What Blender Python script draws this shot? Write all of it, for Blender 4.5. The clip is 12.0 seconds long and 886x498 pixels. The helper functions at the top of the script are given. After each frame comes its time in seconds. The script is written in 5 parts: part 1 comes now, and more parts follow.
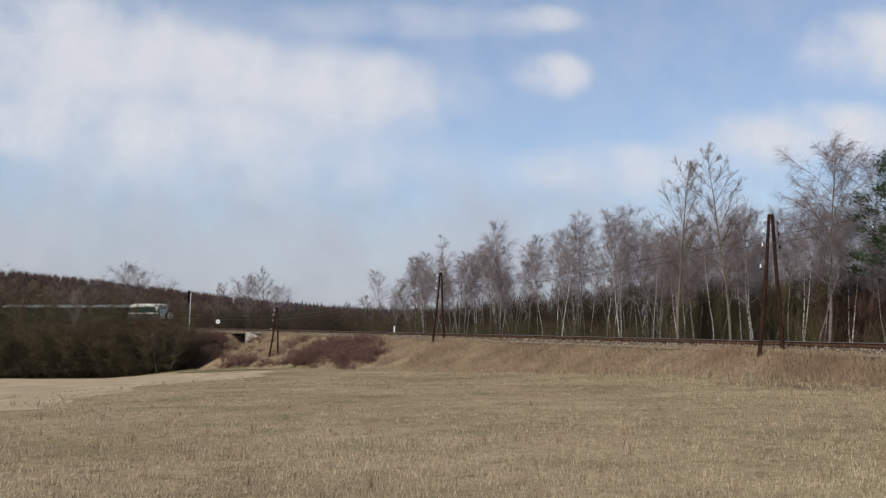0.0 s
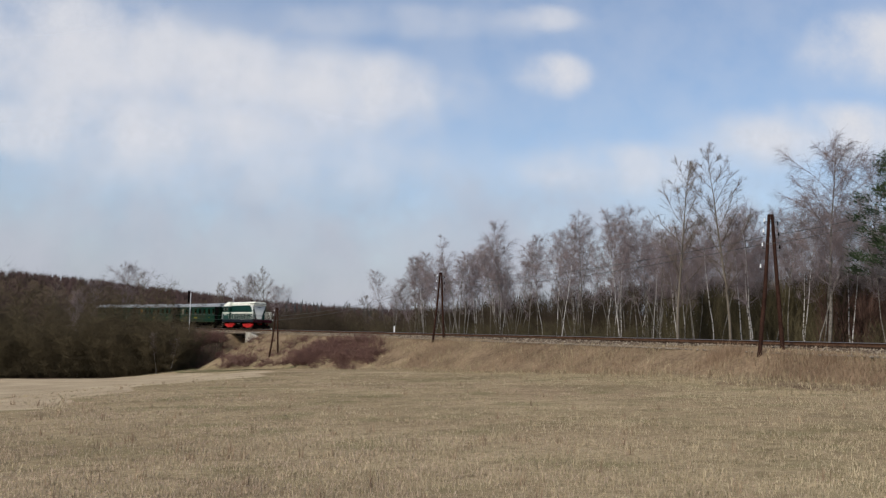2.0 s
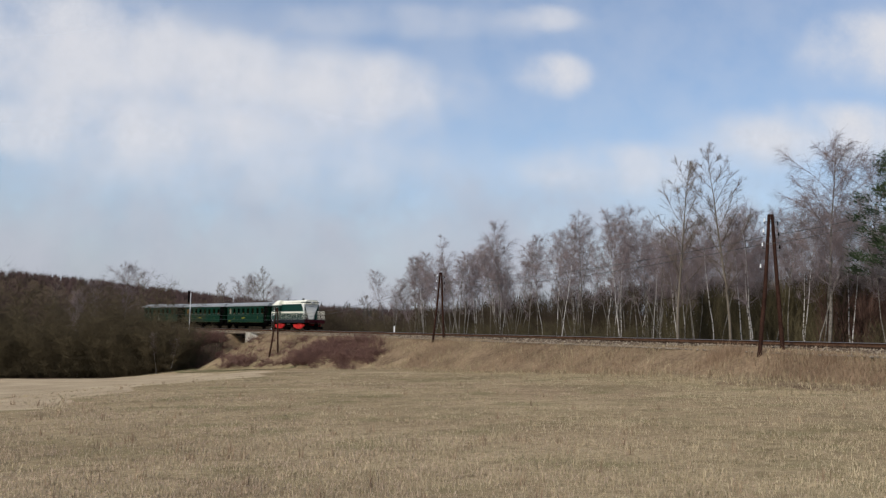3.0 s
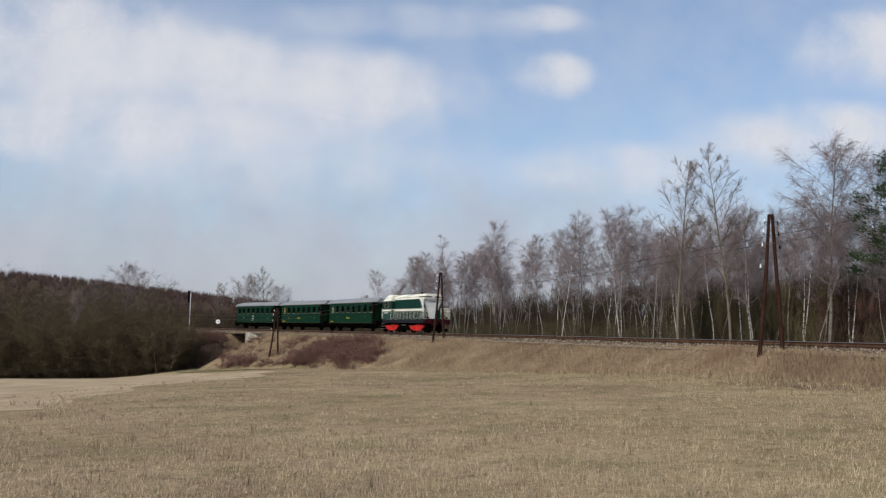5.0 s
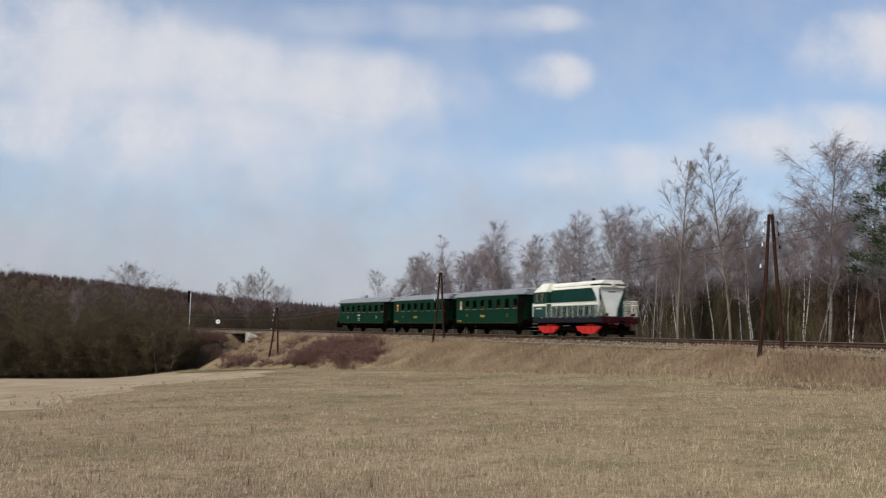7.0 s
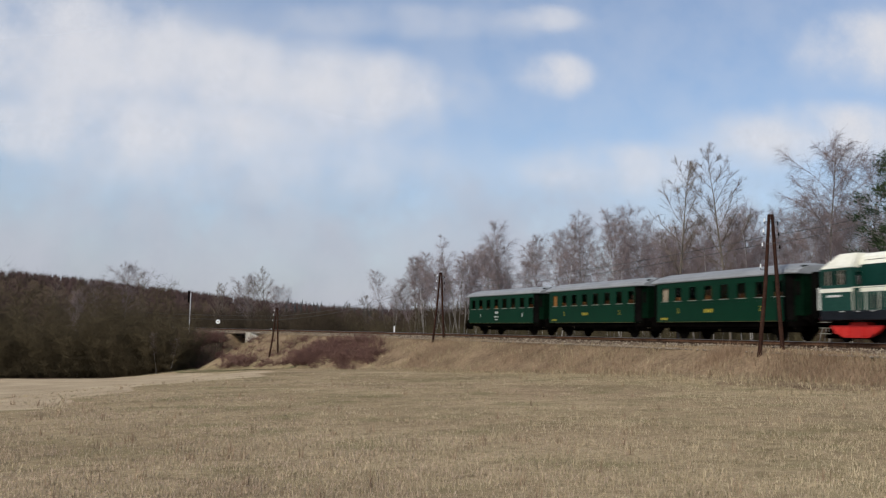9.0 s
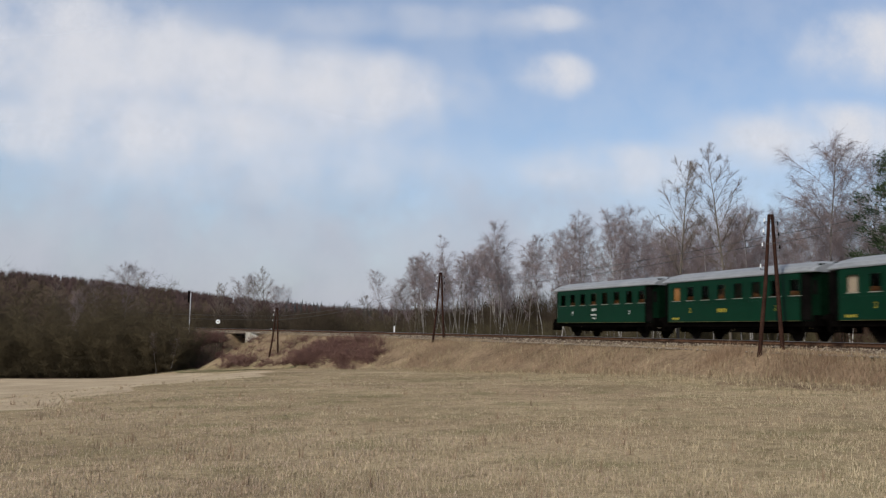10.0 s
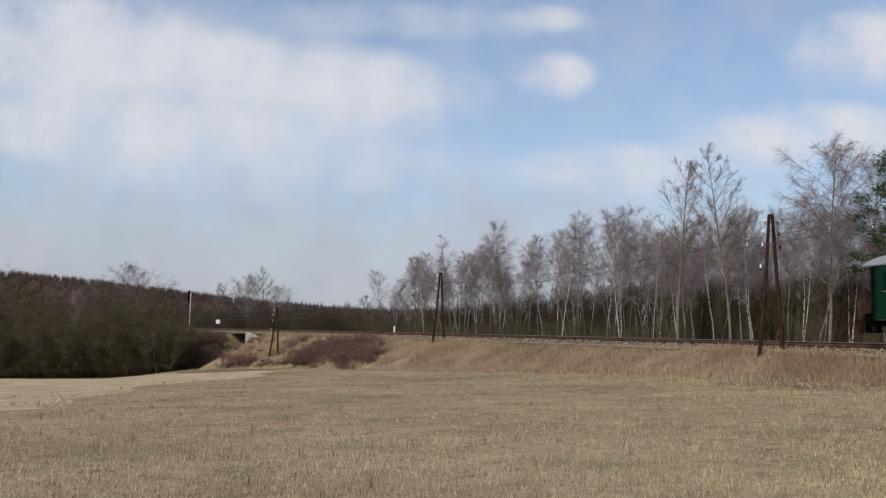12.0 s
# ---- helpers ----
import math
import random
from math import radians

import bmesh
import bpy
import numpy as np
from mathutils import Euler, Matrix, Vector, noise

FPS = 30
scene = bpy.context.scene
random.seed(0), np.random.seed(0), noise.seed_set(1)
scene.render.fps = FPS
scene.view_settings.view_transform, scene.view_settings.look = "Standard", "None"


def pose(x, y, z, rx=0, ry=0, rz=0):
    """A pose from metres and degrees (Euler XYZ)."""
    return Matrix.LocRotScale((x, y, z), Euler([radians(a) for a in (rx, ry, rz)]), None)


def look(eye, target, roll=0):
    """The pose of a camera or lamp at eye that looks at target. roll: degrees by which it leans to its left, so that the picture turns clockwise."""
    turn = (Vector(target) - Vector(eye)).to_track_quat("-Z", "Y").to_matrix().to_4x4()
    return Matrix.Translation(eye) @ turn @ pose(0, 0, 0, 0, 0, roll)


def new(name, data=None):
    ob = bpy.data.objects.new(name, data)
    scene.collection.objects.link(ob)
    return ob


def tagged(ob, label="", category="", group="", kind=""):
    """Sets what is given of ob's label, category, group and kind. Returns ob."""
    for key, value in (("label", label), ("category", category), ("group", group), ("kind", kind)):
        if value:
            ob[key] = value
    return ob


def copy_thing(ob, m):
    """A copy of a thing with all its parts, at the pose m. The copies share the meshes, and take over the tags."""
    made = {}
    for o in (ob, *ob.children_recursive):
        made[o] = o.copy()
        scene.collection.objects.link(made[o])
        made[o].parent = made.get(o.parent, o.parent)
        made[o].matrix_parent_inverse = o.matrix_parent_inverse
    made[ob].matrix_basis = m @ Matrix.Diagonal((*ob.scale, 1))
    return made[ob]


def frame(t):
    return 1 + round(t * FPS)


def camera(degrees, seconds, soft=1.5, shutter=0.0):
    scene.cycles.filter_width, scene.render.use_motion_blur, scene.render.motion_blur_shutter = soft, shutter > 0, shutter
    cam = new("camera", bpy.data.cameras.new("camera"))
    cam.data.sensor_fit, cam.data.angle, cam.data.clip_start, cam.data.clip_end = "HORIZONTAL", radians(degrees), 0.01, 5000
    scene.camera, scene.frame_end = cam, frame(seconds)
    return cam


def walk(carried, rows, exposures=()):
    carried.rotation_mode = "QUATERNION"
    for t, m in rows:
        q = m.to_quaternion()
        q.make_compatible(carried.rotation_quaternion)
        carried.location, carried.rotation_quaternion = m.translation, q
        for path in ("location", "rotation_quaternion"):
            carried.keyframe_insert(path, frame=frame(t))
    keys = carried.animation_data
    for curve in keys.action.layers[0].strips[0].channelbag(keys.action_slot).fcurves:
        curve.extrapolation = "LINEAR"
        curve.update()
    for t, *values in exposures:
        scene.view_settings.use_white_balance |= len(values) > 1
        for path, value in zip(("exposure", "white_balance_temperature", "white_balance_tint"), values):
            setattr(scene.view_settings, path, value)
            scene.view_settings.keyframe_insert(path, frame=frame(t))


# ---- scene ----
cam = camera(50.83, 12.0, soft=1.3, shutter=0.6)
EYE = Vector((0.0, 0.0, 1.6))
view = look(EYE, (0.0, 100.0, 11.07), 1.2)
walk(cam, [(0.0, view), (12.0, view)], exposures=[(0.0, 0.0), (12.0, 0.0)])

# ---- daylight: a hazy spring sky, sun from the side ----
SUN_EL, SUN_AZ = radians(42), radians(-142)      # azimuth from +y towards +x
world = bpy.data.worlds.new("sky")
scene.world = world
world.use_nodes = True
wn = world.node_tree.nodes
sky = wn.new("ShaderNodeTexSky")
sky.sky_type = "NISHITA"
sky.sun_disc = False
sky.sun_elevation, sky.sun_rotation = SUN_EL, SUN_AZ
sky.air_density, sky.dust_density, sky.ozone_density, sky.altitude = 1.0, 2.8, 2.7, 300
world.node_tree.links.new(sky.outputs[0], wn["Background"].inputs[0])
wn["Background"].inputs[1].default_value = 0.15
sun = new("sun", bpy.data.lights.new("sun", "SUN"))
sun.data.energy, sun.data.angle, sun.data.color = 2.6, radians(1.5), (1.0, 0.95, 0.87)
sun_dir = Vector((math.sin(SUN_AZ) * math.cos(SUN_EL), math.cos(SUN_AZ) * math.cos(SUN_EL), math.sin(SUN_EL)))
sun.matrix_world = look(sun_dir * 200, (0, 0, 0))


# ---- materials ----
def material(name, low, high, rough=0.8, scale=3.0, fine=25.0, bump=0.3, metal=0.0, island=0.0, spread=0.0):
    """Two-scale noise between two colours, with a fine relief; island and spread vary single pieces and single objects."""
    m = bpy.data.materials.new(name)
    m.use_nodes = True
    n, l = m.node_tree.nodes, m.node_tree.links
    b = n["Principled BSDF"]
    b.inputs["Roughness"].default_value, b.inputs["Metallic"].default_value = rough, metal
    tc = n.new("ShaderNodeTexCoord")
    a, f = n.new("ShaderNodeTexNoise"), n.new("ShaderNodeTexNoise")
    for t, s in ((a, scale), (f, fine)):
        t.inputs["Scale"].default_value, t.inputs["Detail"].default_value = s, 5.0
        l.new(tc.outputs["Object"], t.inputs["Vector"])
    s = n.new("ShaderNodeMath")
    s.operation = "ADD"
    l.new(a.outputs["Fac"], s.inputs[0])
    l.new(f.outputs["Fac"], s.inputs[1])
    last = s.outputs[0]
    for amount, node, out in ((island, "ShaderNodeNewGeometry", "Random Per Island"), (spread, "ShaderNodeObjectInfo", "Random")):
        if amount:
            g, k = n.new(node), n.new("ShaderNodeMath")
            k.operation = "MULTIPLY_ADD"
            k.inputs[1].default_value = amount
            l.new(g.outputs[out], k.inputs[0])
            l.new(last, k.inputs[2])
            last = k.outputs[0]
    r = n.new("ShaderNodeMapRange")
    r.inputs["From Min"].default_value, r.inputs["From Max"].default_value = 0.7, 1.3 + island + spread
    l.new(last, r.inputs["Value"])
    x = n.new("ShaderNodeMix")
    x.data_type = "RGBA"
    x.inputs[6].default_value, x.inputs[7].default_value = (*low, 1), (*high, 1)
    l.new(r.outputs[0], x.inputs[0])
    l.new(x.outputs[2], b.inputs["Base Color"])
    if bump:
        p = n.new("ShaderNodeBump")
        p.inputs["Strength"].default_value, p.inputs["Distance"].default_value = bump, 0.02
        l.new(f.outputs["Fac"], p.inputs["Height"])
        l.new(p.outputs[0], b.inputs["Normal"])
    b.inputs["Specular IOR Level"].default_value = 0.5 if rough < 0.4 else 0.1 if rough < 0.6 else 0.0
    return m


def birch_bark():
    """White bark with dark scars in short rings."""
    m = material("birch_bark", (0.27, 0.25, 0.225), (0.60, 0.575, 0.535), 0.85, 1.5, 14, 0.4)
    n, l = m.node_tree.nodes, m.node_tree.links
    tc, mp, t = n.new("ShaderNodeTexCoord"), n.new("ShaderNodeMapping"), n.new("ShaderNodeTexNoise")
    mp.inputs["Scale"].default_value = (5, 5, 9)
    t.inputs["Scale"].default_value = 1.0
    l.new(tc.outputs["Object"], mp.inputs["Vector"])
    l.new(mp.outputs[0], t.inputs["Vector"])
    r, x = n.new("ShaderNodeMapRange"), n.new("ShaderNodeMix")
    r.inputs["From Min"].default_value, r.inputs["From Max"].default_value = 0.56, 0.62
    l.new(t.outputs["Fac"], r.inputs["Value"])
    x.data_type = "RGBA"
    b = n["Principled BSDF"]
    l.new(b.inputs["Base Color"].links[0].from_socket, x.inputs[6])
    x.inputs[7].default_value = (0.04, 0.035, 0.03, 1)
    l.new(r.outputs[0], x.inputs[0])
    l.new(x.outputs[2], b.inputs["Base Color"])
    return m


def field_turf():
    """Matted dry meadow: straw, grey thatch and green moss in patches of several sizes."""
    m = material("dry_turf", (0.20, 0.150, 0.086), (0.43, 0.340, 0.205), 0.95, 0.11, 9.0, 0.8)
    n, l = m.node_tree.nodes, m.node_tree.links
    b = n["Principled BSDF"]
    tc = n.new("ShaderNodeTexCoord")
    col = b.inputs["Base Color"].links[0].from_socket
    for s, lo, hi, c, k in ((0.045, 0.46, 0.66, (0.30, 0.20, 0.135), 0.5), (0.45, 0.50, 0.72, (0.12, 0.115, 0.05), 0.75), (0.16, 0.50, 0.70, (0.16, 0.12, 0.07), 0.6), (2.2, 0.52, 0.70, (0.15, 0.11, 0.065), 0.7), (40.0, 0.52, 0.66, (0.10, 0.075, 0.04), 0.6)):
        t, r, x = n.new("ShaderNodeTexNoise"), n.new("ShaderNodeMapRange"), n.new("ShaderNodeMix")
        t.inputs["Scale"].default_value, t.inputs["Detail"].default_value = s, 4.0
        l.new(tc.outputs["Object"], t.inputs["Vector"])
        r.inputs["From Min"].default_value, r.inputs["From Max"].default_value, r.inputs["To Max"].default_value = lo, hi, k
        l.new(t.outputs["Fac"], r.inputs["Value"])
        x.data_type = "RGBA"
        l.new(r.outputs[0], x.inputs[0])
        l.new(col, x.inputs[6])
        x.inputs[7].default_value = (*c, 1)
        col = x.outputs[2]
    l.new(col, b.inputs["Base Color"])
    return m


def glass_pane():
    m = bpy.data.materials.new("window_glass")
    m.use_nodes = True
    b = m.node_tree.nodes["Principled BSDF"]
    b.inputs["Base Color"].default_value = (0.52, 0.45, 0.38, 1)
    b.inputs["Roughness"].default_value, b.inputs["Transmission Weight"].default_value, b.inputs["IOR"].default_value = 0.03, 1.0, 1.1
    return m


def cloud_vapour(name, tint, glow):
    """Soft vapour that thins out towards its rim, broken up by noise."""
    m = bpy.data.materials.new(name)
    m.use_nodes = True
    n, l = m.node_tree.nodes, m.node_tree.links
    n.remove(n["Principled BSDF"])
    at, tc, oi = n.new("ShaderNodeAttribute"), n.new("ShaderNodeTexCoord"), n.new("ShaderNodeObjectInfo")
    at.attribute_name = "body"
    t = n.new("ShaderNodeTexNoise")
    t.noise_dimensions = "4D"
    t.inputs["Scale"].default_value, t.inputs["Detail"].default_value, t.inputs["Roughness"].default_value = 0.0042, 6.0, 0.55
    l.new(tc.outputs["Object"], t.inputs["Vector"])
    w = n.new("ShaderNodeMath")
    w.operation = "MULTIPLY"
    w.inputs[1].default_value = 37.0
    l.new(oi.outputs["Random"], w.inputs[0])
    l.new(w.outputs[0], t.inputs["W"])
    k = n.new("ShaderNodeMath")
    k.operation = "MULTIPLY_ADD"
    k.inputs[1].default_value = 2.2
    l.new(t.outputs["Fac"], k.inputs[0])
    l.new(at.outputs["Fac"], k.inputs[2])
    r = n.new("ShaderNodeMapRange")
    r.interpolation_type = "SMOOTHSTEP"
    r.inputs["From Min"].default_value, r.inputs["From Max"].default_value, r.inputs["To Max"].default_value = 1.0, 2.6, 0.94
    l.new(k.outputs[0], r.inputs["Value"])
    rim = n.new("ShaderNodeMapRange")
    rim.interpolation_type = "SMOOTHSTEP"
    rim.inputs["From Min"].default_value, rim.inputs["From Max"].default_value = 0.0, 0.8
    l.new(at.outputs["Fac"], rim.inputs["Value"])
    mu = n.new("ShaderNodeMath")
    mu.operation = "MULTIPLY"
    l.new(r.outputs[0], mu.inputs[0])
    l.new(rim.outputs[0], mu.inputs[1])
    d2 = n.new("ShaderNodeMath")
    d2.operation = "MULTIPLY"
    l.new(mu.outputs[0], d2.inputs[0])
    den = n.new("ShaderNodeAttribute")
    den.attribute_type, den.attribute_name = "OBJECT", "density"
    l.new(den.outputs["Fac"], d2.inputs[1])
    e, tr, mx = n.new("ShaderNodeEmission"), n.new("ShaderNodeBsdfTransparent"), n.new("ShaderNodeMixShader")
    e.inputs["Color"].default_value, e.inputs["Strength"].default_value = (*tint, 1), glow
    l.new(d2.outputs[0], mx.inputs[0])
    l.new(tr.outputs[0], mx.inputs[1])
    l.new(e.outputs[0], mx.inputs[2])
    l.new(mx.outputs[0], n["Material Output"].inputs["Surface"])
    return m


M = {
    "turf": field_turf(),
    "straw": material("dry_grass_blade", (0.180, 0.145, 0.088), (0.59, 0.485, 0.315), 0.8, 0.3, 6.0, 0, island=0.5),
    "bank_straw": material("dull_bank_grass_blade", (0.135, 0.104, 0.064), (0.45, 0.362, 0.222), 0.8, 0.25, 3.0, 0, island=0.5),
    "rosy_straw": material("rosy_dry_grass_blade", (0.185, 0.136, 0.092), (0.58, 0.445, 0.325), 0.8, 0.3, 6.0, 0, island=0.5),
    "moss_grass": material("mossy_grass_blade", (0.060, 0.056, 0.028), (0.26, 0.225, 0.115), 0.85, 0.4, 6.0, 0, island=0.5),
    "weed": material("red_brown_weed", (0.125, 0.082, 0.054), (0.36, 0.255, 0.165), 0.9, 0.3, 3.0, 0, island=0.5),
    "bramble": material("bramble_stem", (0.075, 0.040, 0.034), (0.23, 0.135, 0.108), 0.9, 0.6, 8.0, 0, island=0.4, spread=0.3),
    "bank": material("rough_bank_turf", (0.10, 0.068, 0.044), (0.27, 0.195, 0.120), 0.95, 0.35, 4.0, 0.9),
    "litter": material("leaf_litter", (0.042, 0.031, 0.023), (0.12, 0.085, 0.058), 0.95, 0.4, 8.0, 0.8),
    "bed": material("oily_ballast", (0.045, 0.033, 0.024), (0.15, 0.112, 0.080), 0.95, 1.2, 12.0, 0.9),
    "rut": material("green_wheel_rut", (0.11, 0.105, 0.05), (0.22, 0.195, 0.105), 0.95, 0.8, 9.0, 0.6),
    "ballast": material("ballast_stone", (0.10, 0.080, 0.060), (0.36, 0.30, 0.225), 0.9, 1.5, 14.0, 0.8, island=0.5),
    "rail_rust": material("rusty_rail_side", (0.040, 0.021, 0.013), (0.105, 0.058, 0.036), 0.8, 2.0, 20.0, 0.3),
    "rail_head": material("worn_rail_head", (0.30, 0.29, 0.28), (0.48, 0.47, 0.45), 0.35, 2.0, 20.0, 0.05, metal=0.8),
    "sleeper": material("tarred_sleeper", (0.030, 0.020, 0.014), (0.085, 0.056, 0.038), 0.9, 2.0, 18.0, 0.5, spread=0.4),
    "birch": birch_bark(),
    "twig_birch": material("birch_twig", (0.10, 0.078, 0.077), (0.30, 0.245, 0.242), 0.9, 0.5, 5.0, 0, island=0.4, spread=0.3),
    "birch_grey": material("grey_birch_bark", (0.065, 0.056, 0.046), (0.24, 0.22, 0.19), 0.9, 1.5, 6.0, 0.4),
    "bark": material("grey_bark", (0.075, 0.064, 0.05), (0.20, 0.172, 0.137), 0.95, 2.0, 18.0, 0.6, spread=0.3),
    "twig": material("grey_brown_twig", (0.07, 0.055, 0.043), (0.21, 0.17, 0.14), 0.9, 0.5, 5.0, 0, island=0.4, spread=0.3),
    "pale_turf": material("pale_straw_turf", (0.27, 0.205, 0.130), (0.46, 0.37, 0.245), 0.95, 0.25, 9.0, 0.8),
    "thicket": material("thicket_twig", (0.040, 0.033, 0.020), (0.125, 0.100, 0.062), 0.95, 0.5, 5.0, 0, island=0.4, spread=0.5),
    # green darkened to near black: shade between the coaches put into the paint
    "coach_end": material("shade_dark_green_end_paint", (0.001, 0.006, 0.003), (0.003, 0.012, 0.006), 0.7, 1.0, 9.0, 0.05),
    "shrub": material("olive_shrub_twig", (0.040, 0.034, 0.019), (0.120, 0.100, 0.058), 0.95, 0.5, 5.0, 0, island=0.4, spread=0.4),
    "far_wood": material("far_wood_twig", (0.036, 0.025, 0.023), (0.100, 0.066, 0.060), 0.95, 0.012, 0.15, 0, island=0.5),
    "needle": material("conifer_needles", (0.014, 0.022, 0.012), (0.05, 0.068, 0.035), 0.9, 0.6, 6.0, 0, island=0.5),
    "pine_needle": material("pine_needles", (0.015, 0.024, 0.013), (0.055, 0.074, 0.038), 0.85, 0.6, 6.0, 0, island=0.5),
    "pole_wood": material("creosoted_pole_wood", (0.016, 0.0088, 0.007), (0.056, 0.029, 0.021), 0.8, 1.2, 14.0, 0.4),
    "porcelain": material("white_porcelain", (0.7, 0.7, 0.68), (0.82, 0.82, 0.8), 0.25, 2.0, 20.0, 0),
    "wire": material("dark_wire", (0.05, 0.05, 0.05), (0.10, 0.10, 0.10), 0.5, 2.0, 20.0, 0, metal=0.7),
    "concrete": material("weathered_concrete", (0.24, 0.22, 0.175), (0.46, 0.43, 0.36), 0.9, 1.0, 14.0, 0.4),
    "steel_dark": material("dark_bridge_steel", (0.03, 0.028, 0.026), (0.08, 0.07, 0.06), 0.7, 1.5, 15.0, 0.3),
    "pole_white": material("pale_painted_steel", (0.50, 0.50, 0.50), (0.72, 0.72, 0.72), 0.5, 2.0, 15.0, 0.05),
    "black": material("black_paint", (0.0018, 0.0018, 0.0018), (0.006, 0.0055, 0.005), 0.6, 2.0, 15.0, 0.1),
    "coach_green": material("coach_green_paint", (0.0004, 0.0155, 0.0062), (0.0009, 0.026, 0.0108), 0.45, 0.6, 9.0, 0.03),
    "coach_roof": material("grey_roof_paint", (0.17, 0.178, 0.18), (0.26, 0.27, 0.272), 0.55, 0.5, 7.0, 0.05),
    "underframe": material("sooty_underframe", (0.0010, 0.0009, 0.0008), (0.0045, 0.0038, 0.0033), 0.8, 2.0, 15.0, 0.3),
    "wheel": material("oily_wheel_steel", (0.003, 0.0027, 0.0025), (0.012, 0.010, 0.009), 0.6, 3.0, 20.0, 0.1),
    "interior": material("varnished_interior_wood", (0.09, 0.045, 0.022), (0.25, 0.13, 0.06), 0.5, 1.5, 12.0, 0.1),
    "sill": material("pale_window_sill", (0.17, 0.175, 0.14), (0.30, 0.30, 0.25), 0.4, 2.0, 15.0, 0),
    "blind_pale": material("pale_window_blind", (0.45, 0.45, 0.42), (0.62, 0.62, 0.58), 0.8, 2.0, 15.0, 0),
    "blind_tan": material("tan_window_blind", (0.38, 0.22, 0.09), (0.52, 0.33, 0.15), 0.8, 2.0, 15.0, 0),
    "mark_white": material("white_lettering", (0.48, 0.48, 0.45), (0.64, 0.64, 0.60), 0.6, 2.0, 15.0, 0),
    "mark_yellow": material("yellow_lettering", (0.30, 0.24, 0.03), (0.42, 0.35, 0.06), 0.6, 2.0, 15.0, 0),
    "loco_green": material("loco_dark_green_paint", (0.0025, 0.022, 0.016), (0.005, 0.036, 0.027), 0.42, 0.7, 9.0, 0.03),
    "loco_low_green": material("loco_grey_green_paint", (0.008, 0.036, 0.027), (0.016, 0.056, 0.043), 0.4, 0.7, 9.0, 0.03),
    "cream": material("cream_paint", (0.62, 0.61, 0.50), (0.80, 0.79, 0.68), 0.4, 0.8, 9.0, 0.03),
    "loco_white": material("white_front_paint", (0.56, 0.57, 0.53), (0.72, 0.73, 0.69), 0.4, 0.8, 9.0, 0.03),
    "frame_blue": material("slate_blue_frame_paint", (0.005, 0.006, 0.008), (0.013, 0.015, 0.019), 0.5, 1.0, 10.0, 0.05),
    "bogie_red": material("bright_red_bogie_paint", (0.36, 0.018, 0.016), (0.52, 0.034, 0.028), 0.45, 1.0, 10.0, 0.05),
    "maroon": material("maroon_buffer_beam_paint", (0.018, 0.002, 0.004), (0.042, 0.005, 0.009), 0.5, 1.0, 10.0, 0.05),
    "lamp": material("lamp_lens", (0.5, 0.5, 0.48), (0.7, 0.7, 0.66), 0.15, 2.0, 15.0, 0),
    "young_wood": material("young_wood_twig", (0.022, 0.0175, 0.012), (0.068, 0.053, 0.036), 0.95, 0.06, 1.5, 0, island=0.45),
    "red_wood": material("red_brown_twig", (0.042, 0.025, 0.020), (0.105, 0.065, 0.050), 0.95, 0.1, 1.5, 0, island=0.45),
    # needle green greyed and blued: distance haze put into the base colour
    "hazed_needle": material("haze_grey_spruce_needles", (0.026, 0.030, 0.030), (0.058, 0.064, 0.064), 0.95, 0.02, 0.5, 0, island=0.3),
    "skirt_line": material("worn_yellow_line", (0.015, 0.018, 0.008), (0.13, 0.12, 0.055), 0.6, 1.6, 8.0, 0),
    "glass": glass_pane(),
    "cloud": cloud_vapour("cloud_vapour", (0.93, 0.94, 1.0), 0.76),
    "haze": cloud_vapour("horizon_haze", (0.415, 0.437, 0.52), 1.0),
}


# ---- building helpers ----
def part(name, bm, mat, parent, label=""):
    """Links a bmesh as one mesh object under a thing or a part."""
    me = bpy.data.meshes.new(name)
    bm.to_mesh(me)
    bm.free()
    return hang(name, me, mat, parent, label)


def hang(name, me, mat, parent=None, label=""):
    if mat and not me.materials:
        me.materials.append(M[mat])
    ob = new(name, me)
    ob.parent = parent
    return tagged(ob, label)


def empty(name, m, label, category, group="", kind=""):
    ob = new(name)
    ob.empty_display_size = 0.3
    ob.matrix_world = m
    return tagged(ob, label, category, group, kind)


def soup(name, verts, tris):
    """A mesh from arrays of corners and triangles."""
    verts, tris = np.asarray(verts, dtype=np.float32), np.asarray(tris, dtype=np.int32)
    me = bpy.data.meshes.new(name)
    me.vertices.add(len(verts))
    me.vertices.foreach_set("co", verts.ravel())
    me.loops.add(tris.size)
    me.loops.foreach_set("vertex_index", tris.ravel())
    me.polygons.add(len(tris))
    me.polygons.foreach_set("loop_start", np.arange(0, tris.size, 3, dtype=np.int32))
    me.polygons.foreach_set("loop_total", np.full(len(tris), 3, dtype=np.int32))
    me.update(calc_edges=True)
    return me


def box(bm, x0, x1, y0, y1, z0, z1, bevel=0.0):
    m = Matrix.LocRotScale(((x0 + x1) / 2, (y0 + y1) / 2, (z0 + z1) / 2), None, (x1 - x0, y1 - y0, z1 - z0))
    got = bmesh.ops.create_cube(bm, size=1, matrix=m)
    if bevel:
        edges = {e for v in got["verts"] for e in v.link_edges}
        bmesh.ops.bevel(bm, geom=list(edges), offset=bevel, segments=2, profile=0.6, affect="EDGES")
    return bm


